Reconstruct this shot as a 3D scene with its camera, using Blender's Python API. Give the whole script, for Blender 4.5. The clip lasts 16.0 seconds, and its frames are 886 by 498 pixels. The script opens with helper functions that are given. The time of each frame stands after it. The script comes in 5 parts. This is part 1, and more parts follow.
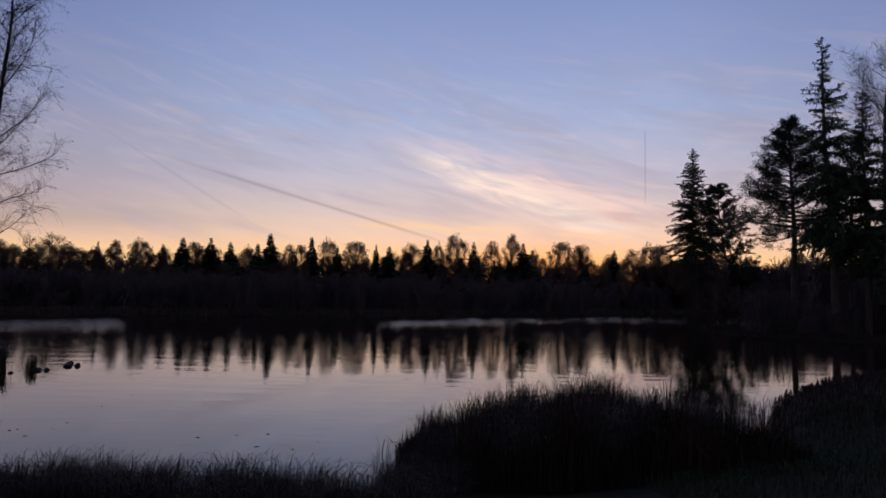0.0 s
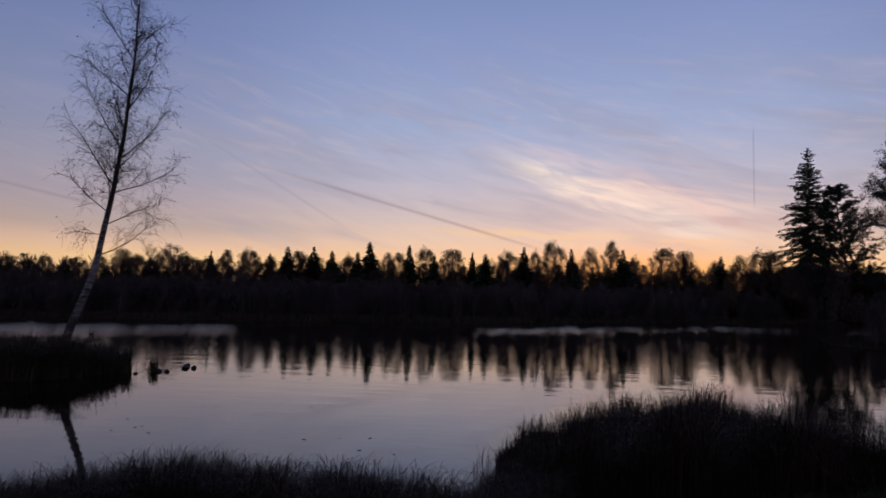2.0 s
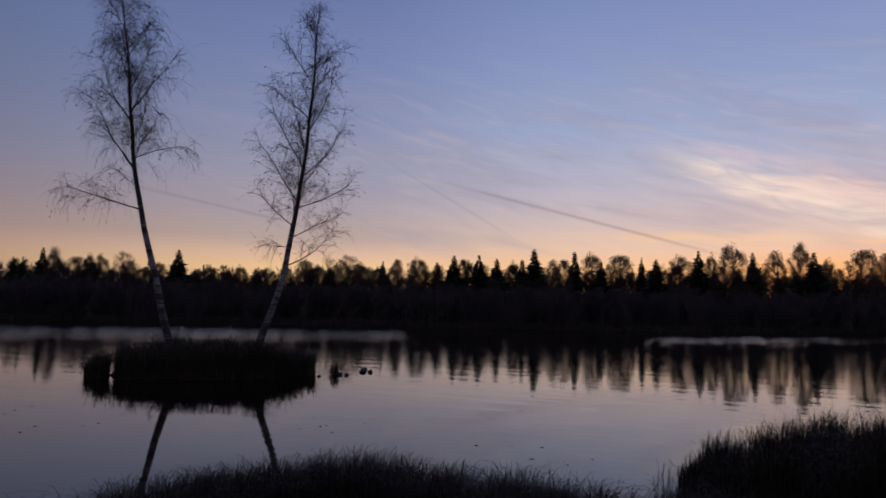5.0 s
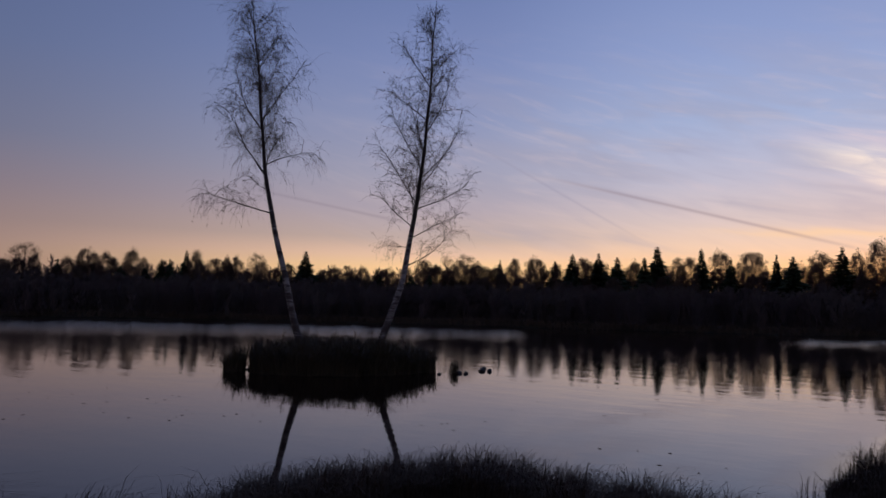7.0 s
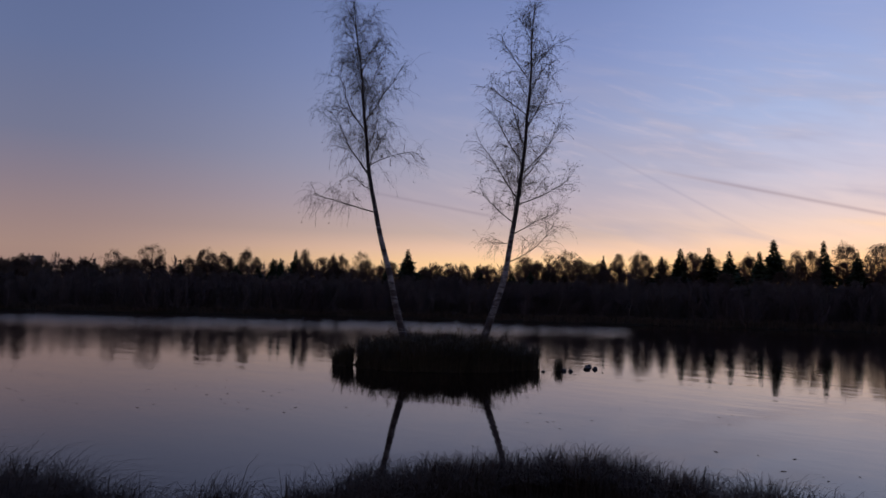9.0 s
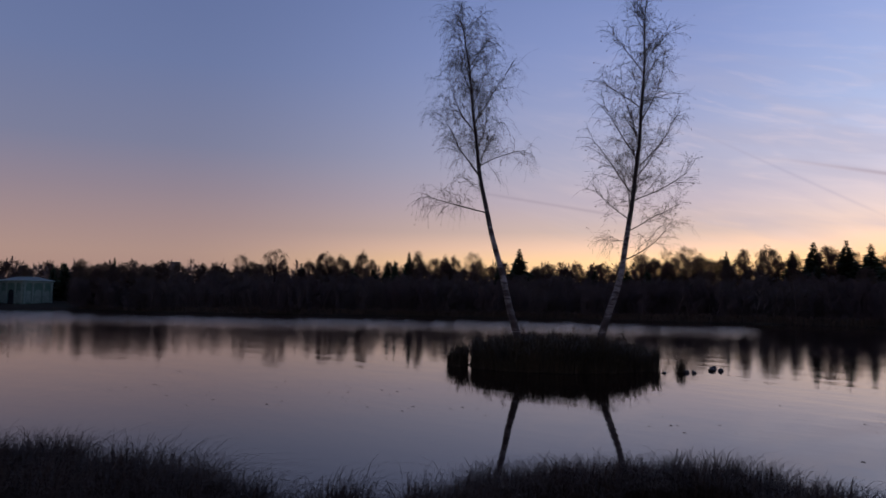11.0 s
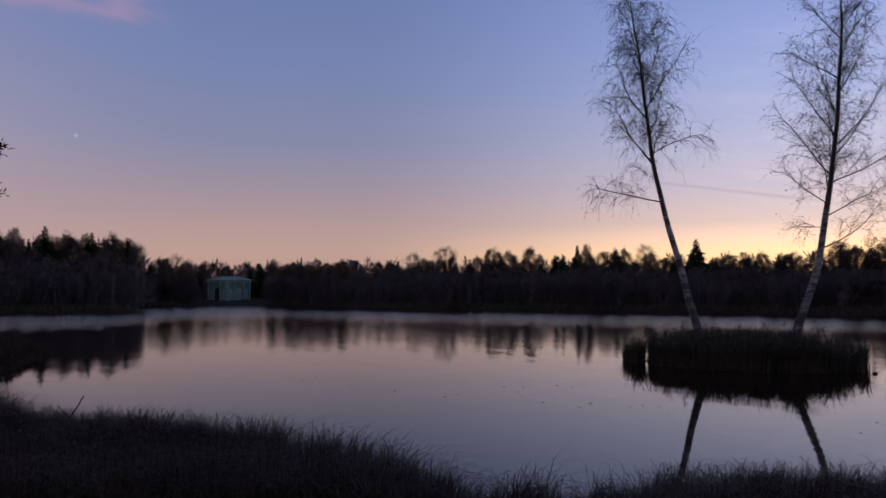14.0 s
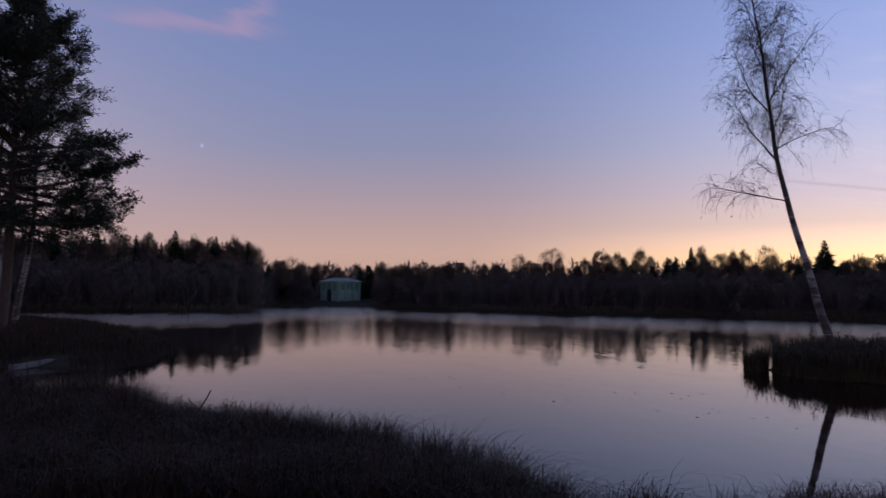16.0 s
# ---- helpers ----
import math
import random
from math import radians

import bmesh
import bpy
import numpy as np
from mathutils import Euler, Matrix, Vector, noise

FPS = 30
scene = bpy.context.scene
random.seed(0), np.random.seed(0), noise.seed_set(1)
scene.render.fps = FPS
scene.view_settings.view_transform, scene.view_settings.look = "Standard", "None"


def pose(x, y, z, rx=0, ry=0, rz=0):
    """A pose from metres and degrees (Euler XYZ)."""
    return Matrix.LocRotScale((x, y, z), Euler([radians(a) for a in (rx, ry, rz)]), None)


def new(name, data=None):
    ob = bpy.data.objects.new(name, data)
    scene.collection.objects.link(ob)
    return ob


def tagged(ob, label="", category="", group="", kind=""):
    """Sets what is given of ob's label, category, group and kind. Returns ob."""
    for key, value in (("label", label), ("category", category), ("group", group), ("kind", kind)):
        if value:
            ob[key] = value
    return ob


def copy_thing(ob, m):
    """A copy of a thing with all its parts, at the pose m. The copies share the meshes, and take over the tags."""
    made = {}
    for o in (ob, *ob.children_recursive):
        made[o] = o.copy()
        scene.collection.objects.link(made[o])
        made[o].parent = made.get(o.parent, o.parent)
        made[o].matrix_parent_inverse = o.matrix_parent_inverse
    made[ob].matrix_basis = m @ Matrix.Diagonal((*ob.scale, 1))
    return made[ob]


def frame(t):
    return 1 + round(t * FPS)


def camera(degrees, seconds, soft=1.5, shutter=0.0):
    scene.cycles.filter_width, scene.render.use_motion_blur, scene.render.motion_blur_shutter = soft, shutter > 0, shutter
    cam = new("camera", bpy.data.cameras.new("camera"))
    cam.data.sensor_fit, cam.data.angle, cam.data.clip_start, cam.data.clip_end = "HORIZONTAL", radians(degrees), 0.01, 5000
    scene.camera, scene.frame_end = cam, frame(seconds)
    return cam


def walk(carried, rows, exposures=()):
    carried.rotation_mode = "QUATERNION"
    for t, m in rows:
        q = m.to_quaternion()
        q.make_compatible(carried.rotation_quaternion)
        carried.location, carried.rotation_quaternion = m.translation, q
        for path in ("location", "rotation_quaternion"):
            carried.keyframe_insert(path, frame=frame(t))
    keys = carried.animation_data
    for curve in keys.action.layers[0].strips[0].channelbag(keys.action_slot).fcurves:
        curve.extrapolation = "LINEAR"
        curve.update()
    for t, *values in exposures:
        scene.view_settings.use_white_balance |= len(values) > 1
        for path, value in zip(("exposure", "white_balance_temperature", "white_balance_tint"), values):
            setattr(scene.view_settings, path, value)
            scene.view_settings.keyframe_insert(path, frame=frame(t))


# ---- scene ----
cam = camera(65.94, 16.0, soft=1.5, shutter=0.5)
# seconds, eye x, y, z, then degrees: yaw, pitch, lean to the right
ROWS = [
    (0.0, -0.000, -0.000, 3.000, 0.00, 3.81, -0.94),
    (0.5, -0.010, 0.003, 2.999, 1.71, 3.86, -1.07),
    (1.0, -0.021, 0.007, 2.999, 3.87, 3.96, -1.33),
    (1.5, -0.034, 0.013, 2.998, 5.69, 4.13, -1.40),
    (2.0, -0.050, 0.024, 2.996, 8.07, 4.29, -1.14),
    (2.5, -0.068, 0.039, 2.994, 10.21, 4.38, -0.90),
    (3.0, -0.085, 0.052, 2.991, 12.08, 4.46, -1.06),
    (3.5, -0.103, 0.061, 2.987, 14.11, 4.52, -1.05),
    (4.0, -0.124, 0.071, 2.983, 16.55, 4.60, -1.12),
    (6.5, -0.211, 0.136, 2.971, 29.41, 4.53, -1.13),
    (7.0, -0.225, 0.137, 2.970, 31.61, 4.42, -1.26),
    (7.5, -0.245, 0.137, 2.970, 33.59, 4.30, -1.14),
    (8.0, -0.266, 0.137, 2.970, 35.82, 4.17, -1.08),
    (8.5, -0.288, 0.136, 2.968, 37.91, 4.06, -1.11),
    (11.0, -0.364, 0.129, 2.962, 49.32, 3.86, -0.52),
    (11.5, -0.384, 0.119, 2.963, 51.87, 3.85, -0.30),
    (12.0, -0.405, 0.107, 2.963, 54.34, 3.75, -0.24),
    (12.5, -0.423, 0.093, 2.964, 56.46, 3.60, -0.33),
    (13.0, -0.442, 0.074, 2.966, 58.71, 3.41, -0.23),
    (13.5, -0.459, 0.055, 2.968, 60.89, 3.36, 0.04),
    (14.0, -0.480, 0.038, 2.969, 63.23, 3.36, 0.09),
    (14.5, -0.500, 0.029, 2.970, 65.40, 3.38, -0.06),
    (15.0, -0.517, 0.020, 2.971, 67.76, 3.43, -0.08),
    (15.5, -0.536, 0.011, 2.971, 69.91, 3.48, -0.25),
    (16.0, -0.557, -0.000, 2.972, 72.07, 3.53, -0.35),
]
walk(cam, [(t, pose(x, y, z, 0, 0, yaw) @ pose(0, 0, 0, 90 + pitch) @ pose(0, 0, 0, 0, 0, -lean)) for t, x, y, z, yaw, pitch, lean in ROWS],
     [(0.0, 0.0), (2.0, -0.1), (3.5, -0.2), (5.0, -0.16), (7.0, 0.01), (9.0, 0.17), (11.0, 0.35), (13.5, 0.60), (16.0, 0.8)])

# ---- sky ----
SUNSET = -6.4  # azimuth of the afterglow, degrees to the left of +y


def heading(az, el):
    a, e = radians(az), radians(el)
    return Vector((-math.sin(a) * math.cos(e), math.cos(a) * math.cos(e), math.sin(e)))


def lin(r, g, b):
    return tuple((c / 255 / 12.92 if c <= 10 else ((c / 255 + 0.055) / 1.055) ** 2.4) for c in (r, g, b)) + (1.0,)


class Nodes:
    """Short names for the nodes of one tree."""

    def __init__(self, tree):
        self.tree = tree
        tree.nodes.clear()

    def add(self, kind):
        return self.tree.nodes.new(kind)

    def link(self, a, b):
        self.tree.links.new(a, b)

    def feed(self, socket, v):
        if isinstance(v, bpy.types.NodeSocket):
            self.link(v, socket)
        else:
            socket.default_value = v

    def math(self, op, a, b=0.0, c=0.0, clamp=False):
        n = self.add("ShaderNodeMath")
        n.operation, n.use_clamp = op, clamp
        for s, v in zip(n.inputs, (a, b, c)):
            self.feed(s, v)
        return n.outputs[0]

    def vector(self, op, a, v=(0, 0, 0), w=(0, 0, 0)):
        n = self.add("ShaderNodeVectorMath")
        n.operation = op
        self.feed(n.inputs[0], a)
        self.feed(n.inputs[1], v)
        self.feed(n.inputs[2], w)
        return n.outputs["Vector"]

    def dot(self, a, v):
        n = self.add("ShaderNodeVectorMath")
        n.operation = "DOT_PRODUCT"
        self.feed(n.inputs[0], a)
        self.feed(n.inputs[1], v)
        return n.outputs["Value"]

    def span(self, v, a, b, lo=0.0, hi=1.0, smooth=True):
        n = self.add("ShaderNodeMapRange")
        n.interpolation_type, n.clamp = "SMOOTHSTEP" if smooth else "LINEAR", True
        for s, x in zip(n.inputs[:5], (v, a, b, lo, hi)):
            self.feed(s, x)
        return n.outputs[0]

    def ramp(self, fac, stops):
        n = self.add("ShaderNodeValToRGB")
        e = n.color_ramp.elements
        while len(e) < len(stops):
            e.new(0.5)
        for el, (p, col) in zip(e, stops):
            el.position, el.color = p, col
        self.feed(n.inputs[0], fac)
        return n.outputs[0]

    def mix(self, fac, a, b, blend="MIX"):
        n = self.add("ShaderNodeMix")
        n.data_type, n.blend_type = "RGBA", blend
        self.feed(n.inputs[0], fac)
        self.feed(n.inputs[6], a)
        self.feed(n.inputs[7], b)
        return n.outputs[2]

    def noise(self, vec, scale, detail=3.0, rough=0.5, dist=0.0):
        n = self.add("ShaderNodeTexNoise")
        if vec is not None:
            self.link(vec, n.inputs["Vector"])
        n.inputs["Scale"].default_value, n.inputs["Detail"].default_value = scale, detail
        n.inputs["Roughness"].default_value, n.inputs["Distortion"].default_value = rough, dist
        return n.outputs["Fac"]

    def mapping(self, vec, scale=(1, 1, 1), rot=(0, 0, 0)):
        n = self.add("ShaderNodeMapping")
        self.link(vec, n.inputs[0])
        n.inputs["Rotation"].default_value = [radians(a) for a in rot]
        n.inputs["Scale"].default_value = scale
        return n.outputs[0]


def make_sky():
    world = bpy.data.worlds.new("dusk_sky")
    scene.world = world
    world.use_nodes = True
    n = Nodes(world.node_tree)
    way = n.add("ShaderNodeTexCoord").outputs["Generated"]
    sep = n.add("ShaderNodeSeparateXYZ")
    n.link(way, sep.inputs[0])
    x, y, z = sep.outputs
    el = n.math("DEGREES", n.math("ARCSINE", z))
    flat = n.math("SQRT", n.math("ADD", n.math("MULTIPLY", x, x), n.math("MULTIPLY", y, y)))
    west = heading(SUNSET, 0)
    toward = n.math("DIVIDE", n.dot(way, west), n.math("MAXIMUM", flat, 0.001))
    az = n.math("DEGREES", n.math("ARCTAN2", n.math("MULTIPLY", x, -1.0), y))
    h = n.math("DIVIDE", n.math("MAXIMUM", el, 0.0), 90.0)
    glow = n.ramp(h, [(0.0, lin(255, 172, 92)), (0.033, lin(254, 199, 143)), (0.052, lin(240, 203, 178)), (0.075, lin(214, 194, 192)),
                      (0.11, lin(188, 185, 204)), (0.16, lin(160, 174, 210)), (0.22, lin(141, 157, 202)), (0.3, lin(120, 138, 188)),
                      (0.42, lin(84, 102, 154)), (1.0, lin(44, 56, 98))])
    middle = n.ramp(h, [(0.0, lin(250, 186, 122)), (0.03, lin(252, 206, 152)), (0.044, lin(232, 192, 167)), (0.058, lin(194, 170, 162)), (0.085, lin(175, 162, 174)),
                        (0.115, lin(160, 158, 180)), (0.165, lin(140, 148, 184)), (0.22, lin(122, 136, 182)), (0.3, lin(102, 119, 168)),
                        (0.42, lin(74, 90, 140)), (1.0, lin(42, 53, 94))])
    side = n.ramp(h, [(0.0, lin(150, 121, 111)), (0.035, lin(152, 126, 119)), (0.06, lin(141, 120, 122)), (0.09, lin(126, 114, 127)),
                      (0.13, lin(106, 109, 135)), (0.2, lin(92, 104, 141)), (0.28, lin(83, 97, 138)), (0.42, lin(66, 78, 118)),
                      (1.0, lin(42, 53, 94))])
    back = n.ramp(h, [(0.0, lin(122, 112, 122)), (0.05, lin(146, 128, 136)), (0.12, lin(146, 132, 148)), (0.22, lin(116, 116, 146)), (0.42, lin(74, 82, 120)), (1.0, lin(42, 53, 94))])
    sky = n.mix(n.span(toward, -0.75, 0.05), back, side)
    sky = n.mix(n.span(toward, 0.2, 0.88), sky, middle)
    sky = n.mix(n.math("MULTIPLY", n.span(toward, 0.8, 0.985), n.span(az, -36.0, -14.0, 0.25, 1.0)), sky, glow)

    def streak(sky, a, b, wide, colour, amount, grain=None, ends=0.18, fibre=None):
        """A cloud or vapour trail along the great circle from a to b (azimuth, elevation)."""
        va, vb = heading(*a), heading(*b)
        nrm, axis = va.cross(vb).normalized(), (vb - va).normalized()
        across = n.math("DIVIDE", n.dot(way, nrm), radians(wide))
        if grain is not None:
            across = n.math("ADD", across, grain)
        fac = n.math("POWER", 2.718, n.math("MULTIPLY", n.math("MULTIPLY", across, across), -1.0))
        s0, s1 = va.dot(axis), vb.dot(axis)
        along = n.dot(way, axis)
        e = (s1 - s0) * ends
        fac = n.math("MULTIPLY", fac, n.math("MULTIPLY", n.span(along, s0 - e, s0 + e), n.span(along, s1 + e, s1 - e)))
        if fibre is not None:
            fac = n.math("MULTIPLY", fac, fibre)
        ahead = n.span(n.dot(way, (va + vb).normalized()), 0.3, 0.6)
        return n.mix(n.math("MULTIPLY", n.math("MULTIPLY", fac, ahead), amount), sky, colour)

    # thin cloud sheets, drawn out and sinking to the right
    comb = n.add("ShaderNodeCombineXYZ")
    n.link(n.math("MULTIPLY", az, 0.055), comb.inputs[0])
    n.link(n.math("MULTIPLY", n.math("ADD", el, n.math("MULTIPLY", az, -0.22)), 0.34), comb.inputs[1])
    veil = n.noise(comb.outputs[0], 1.3, 3.0, 0.5, 0.5)
    wisps = n.noise(comb.outputs[0], 2.6, 3.5, 0.5, 0.6)
    low = n.math("MULTIPLY", n.span(el, 3.0, 6.0), n.span(el, 24.0, 12.0))
    here = n.math("MULTIPLY", low, n.span(toward, 0.55, 0.95))
    sky = n.mix(n.math("MULTIPLY", n.math("MULTIPLY", n.span(veil, 0.42, 0.66), here), 0.4), sky, lin(158, 154, 175))
    sky = n.mix(n.math("MULTIPLY", n.math("MULTIPLY", n.span(wisps, 0.5, 0.8), here), 0.16), sky, lin(236, 208, 196))
    rough = n.math("MULTIPLY", n.math("SUBTRACT", wisps, 0.5), 3.4)
    # ice threads combed along the sheets
    thread = n.add("ShaderNodeCombineXYZ")
    n.link(n.math("MULTIPLY", az, 0.13), thread.inputs[0])
    n.link(n.math("MULTIPLY", n.math("ADD", el, n.math("MULTIPLY", az, -0.27)), 0.62), thread.inputs[1])
    combed = n.noise(thread.outputs[0], 1.2, 4.0, 0.5, 1.3)
    fibre = n.span(combed, 0.28, 0.62, 0.3, 1.0)
    sky = n.mix(n.math("MULTIPLY", n.math("MULTIPLY", n.span(combed, 0.5, 0.78), here), 0.2), sky, lin(226, 200, 200))
    sky = n.mix(n.math("MULTIPLY", n.math("MULTIPLY", n.span(combed, 0.48, 0.24), here), 0.12), sky, lin(140, 140, 172))
    sky = streak(sky, (1.2, 11.2), (-13.5, 5.9), 0.85, lin(255, 236, 220), 1.0, rough, 0.3, fibre)
    sky = streak(sky, (-3.0, 9.6), (-17.5, 6.9), 1.2, lin(248, 212, 200), 0.7, rough, 0.35, fibre)
    sky = streak(sky, (4.0, 13.2), (-6.0, 10.9), 0.5, lin(224, 202, 208), 0.6, rough, 0.4, fibre)
    sky = streak(sky, (8.0, 5.8), (-6.0, 5.4), 0.35, lin(250, 206, 160), 0.55, rough, 0.4)
    sky = streak(sky, (-9.5, 5.2), (-15.5, 4.9), 0.35, lin(255, 205, 165), 0.6, rough, 0.4)
    sky = streak(sky, (-12.0, 6.6), (-24.0, 6.3), 0.5, lin(186, 148, 158), 0.5, rough, 0.3, fibre)
    sky = streak(sky, (20.5, 9.9), (1.2, 4.75), 0.13, lin(146, 130, 142), 0.5, None, 0.25)
    sky = streak(sky, (27.5, 12.3), (16.5, 6.0), 0.11, lin(136, 132, 158), 0.22, None, 0.3)
    sky = streak(sky, (47.0, 8.7), (34.0, 6.4), 0.12, lin(126, 114, 130), 0.3, None, 0.25)
    sky = streak(sky, (98.5, 20.2), (87.0, 20.4), 0.55, lin(132, 112, 140), 0.55, rough, 0.25)
    sky = streak(sky, (89.5, 20.6), (86.8, 22.6), 0.7, lin(134, 114, 140), 0.45, rough, 0.4)
    # a trail seen end on, like an upright thread
    sky = streak(sky, (-16.55, 13.4), (-16.55, 7.8), 0.05, lin(112, 112, 146), 0.4, None, 0.12)
    # last fire over the wood where the sun went down
    fire = n.math("MULTIPLY", n.span(n.math("ABSOLUTE", n.math("SUBTRACT", az, -7.5)), 13.0, 0.0), n.span(el, 5.6, 1.2))
    sky = n.mix(n.math("MULTIPLY", fire, 0.75), sky, lin(255, 166, 92))
    # scattered light of the sky itself, the sun just under the horizon
    air = n.add("ShaderNodeTexSky")
    air.sky_type, air.sun_disc, air.sun_elevation, air.sun_rotation = "NISHITA", False, radians(0.0), radians(-SUNSET)
    sky = n.mix(0.02, sky, air.outputs[0], "ADD")
    bg = n.add("ShaderNodeBackground")
    n.link(sky, bg.inputs[0])
    bg.inputs[1].default_value = 1.0
    out = n.add("ShaderNodeOutputWorld")
    n.link(bg.outputs[0], out.inputs[0])


make_sky()


# ---- materials ----
def surface(name, dark, light, scale=8.0, rough=0.8, bump=0.0, stretch=(1, 1, 1), per_thing=0.0, coarse=1.5, sheen=None, round_=None):
    m = bpy.data.materials.new(name)
    m.use_nodes = True
    n = Nodes(m.node_tree)
    pos = n.add("ShaderNodeTexCoord").outputs["Object"]
    vec = n.mapping(pos, stretch)
    fine = n.noise(vec, scale, 5.0, 0.6)
    big = n.noise(vec, coarse, 2.0)
    fac = n.math("ADD", n.math("MULTIPLY", fine, 0.6), n.math("MULTIPLY", big, 0.4))
    col = n.ramp(fac, [(0.3, dark + (1,)), (0.7, light + (1,))])
    if per_thing:
        rnd = n.add("ShaderNodeObjectInfo").outputs["Random"]
        hsv = n.add("ShaderNodeHueSaturation")
        n.link(col, hsv.inputs["Color"])
        n.link(n.span(rnd, 0, 1, 1 - per_thing, 1 + per_thing, False), hsv.inputs["Value"])
        n.link(n.span(rnd, 0, 1, 0.485, 0.515, False), hsv.inputs["Hue"])
        col = hsv.outputs[0]
    p = n.add("ShaderNodeBsdfPrincipled")
    n.link(col, p.inputs["Base Color"])
    p.inputs["Roughness"].default_value = rough
    if sheen is not None:
        p.inputs["Specular IOR Level"].default_value = sheen
    if bump:
        b = n.add("ShaderNodeBump")
        b.inputs["Strength"].default_value, b.inputs["Distance"].default_value = 0.7, bump
        n.link(fine, b.inputs["Height"])
        n.link(b.outputs[0], p.inputs["Normal"])
    if round_ is not None:  # leaves of a crown lie like its outer skin
        out = n.vector("NORMALIZE", n.vector("SUBTRACT", pos, (0, 0, round_)))
        turn = n.add("ShaderNodeVectorTransform")
        turn.vector_type, turn.convert_from, turn.convert_to = "NORMAL", "OBJECT", "WORLD"
        n.link(out, turn.inputs[0])
        own = n.vector("MULTIPLY", n.add("ShaderNodeNewGeometry").outputs["Normal"], (0.18, 0.18, 0.18))
        n.link(n.vector("NORMALIZE", n.vector("ADD", turn.outputs[0], own)), p.inputs["Normal"])
    n.link(p.outputs[0], n.add("ShaderNodeOutputMaterial").inputs[0])
    return m


def blades(name, dark, light, rough=0.7):
    """Grass: every blade its own shade."""
    m = bpy.data.materials.new(name)
    m.use_nodes = True
    n = Nodes(m.node_tree)
    rnd = n.add("ShaderNodeNewGeometry").outputs["Random Per Island"]
    patch = n.noise(n.add("ShaderNodeTexCoord").outputs["Object"], 0.7, 3.0)
    fac = n.math("ADD", n.math("MULTIPLY", rnd, 0.55), n.math("MULTIPLY", patch, 0.55))
    col = n.ramp(fac, [(0.15, dark + (1,)), (0.85, light + (1,))])
    p = n.add("ShaderNodeBsdfPrincipled")
    n.link(col, p.inputs["Base Color"])
    p.inputs["Roughness"].default_value = rough
    p.inputs["Specular IOR Level"].default_value = 0.2
    n.link(p.outputs[0], n.add("ShaderNodeOutputMaterial").inputs[0])
    return m


def birch_bark():
    m = bpy.data.materials.new("birch_bark")
    m.use_nodes = True
    n = Nodes(m.node_tree)
    pos = n.add("ShaderNodeTexCoord").outputs["Object"]
    bands = n.noise(n.mapping(pos, (2.2, 2.2, 9.0)), 1.0, 4.0, 0.6, 0.4)
    scars = n.noise(n.mapping(pos, (1.4, 1.4, 1.9)), 1.0, 3.0)
    sep = n.add("ShaderNodeSeparateXYZ")
    n.link(pos, sep.inputs[0])
    old = n.span(sep.outputs[2], 0.2, 3.0, 0.10, 0.0)
    young = n.span(sep.outputs[2], 5.0, 9.5, 0.0, 0.32)
    marks = n.math("ADD", n.math("MULTIPLY", n.math("ADD", bands, scars), 0.5), n.math("ADD", old, young))
    col = n.ramp(marks, [(0.43, (0.25, 0.24, 0.23, 1)), (0.5, (0.13, 0.12, 0.11, 1)), (0.55, (0.05, 0.04, 0.035, 1)), (0.8, (0.03, 0.022, 0.018, 1))])
    p = n.add("ShaderNodeBsdfPrincipled")
    n.link(col, p.inputs["Base Color"])
    p.inputs["Roughness"].default_value = 0.75
    b = n.add("ShaderNodeBump")
    b.inputs["Strength"].default_value, b.inputs["Distance"].default_value = 0.6, 0.015
    n.link(bands, b.inputs["Height"])
    n.link(b.outputs[0], p.inputs["Normal"])
    n.link(p.outputs[0], n.add("ShaderNodeOutputMaterial").inputs[0])
    return m


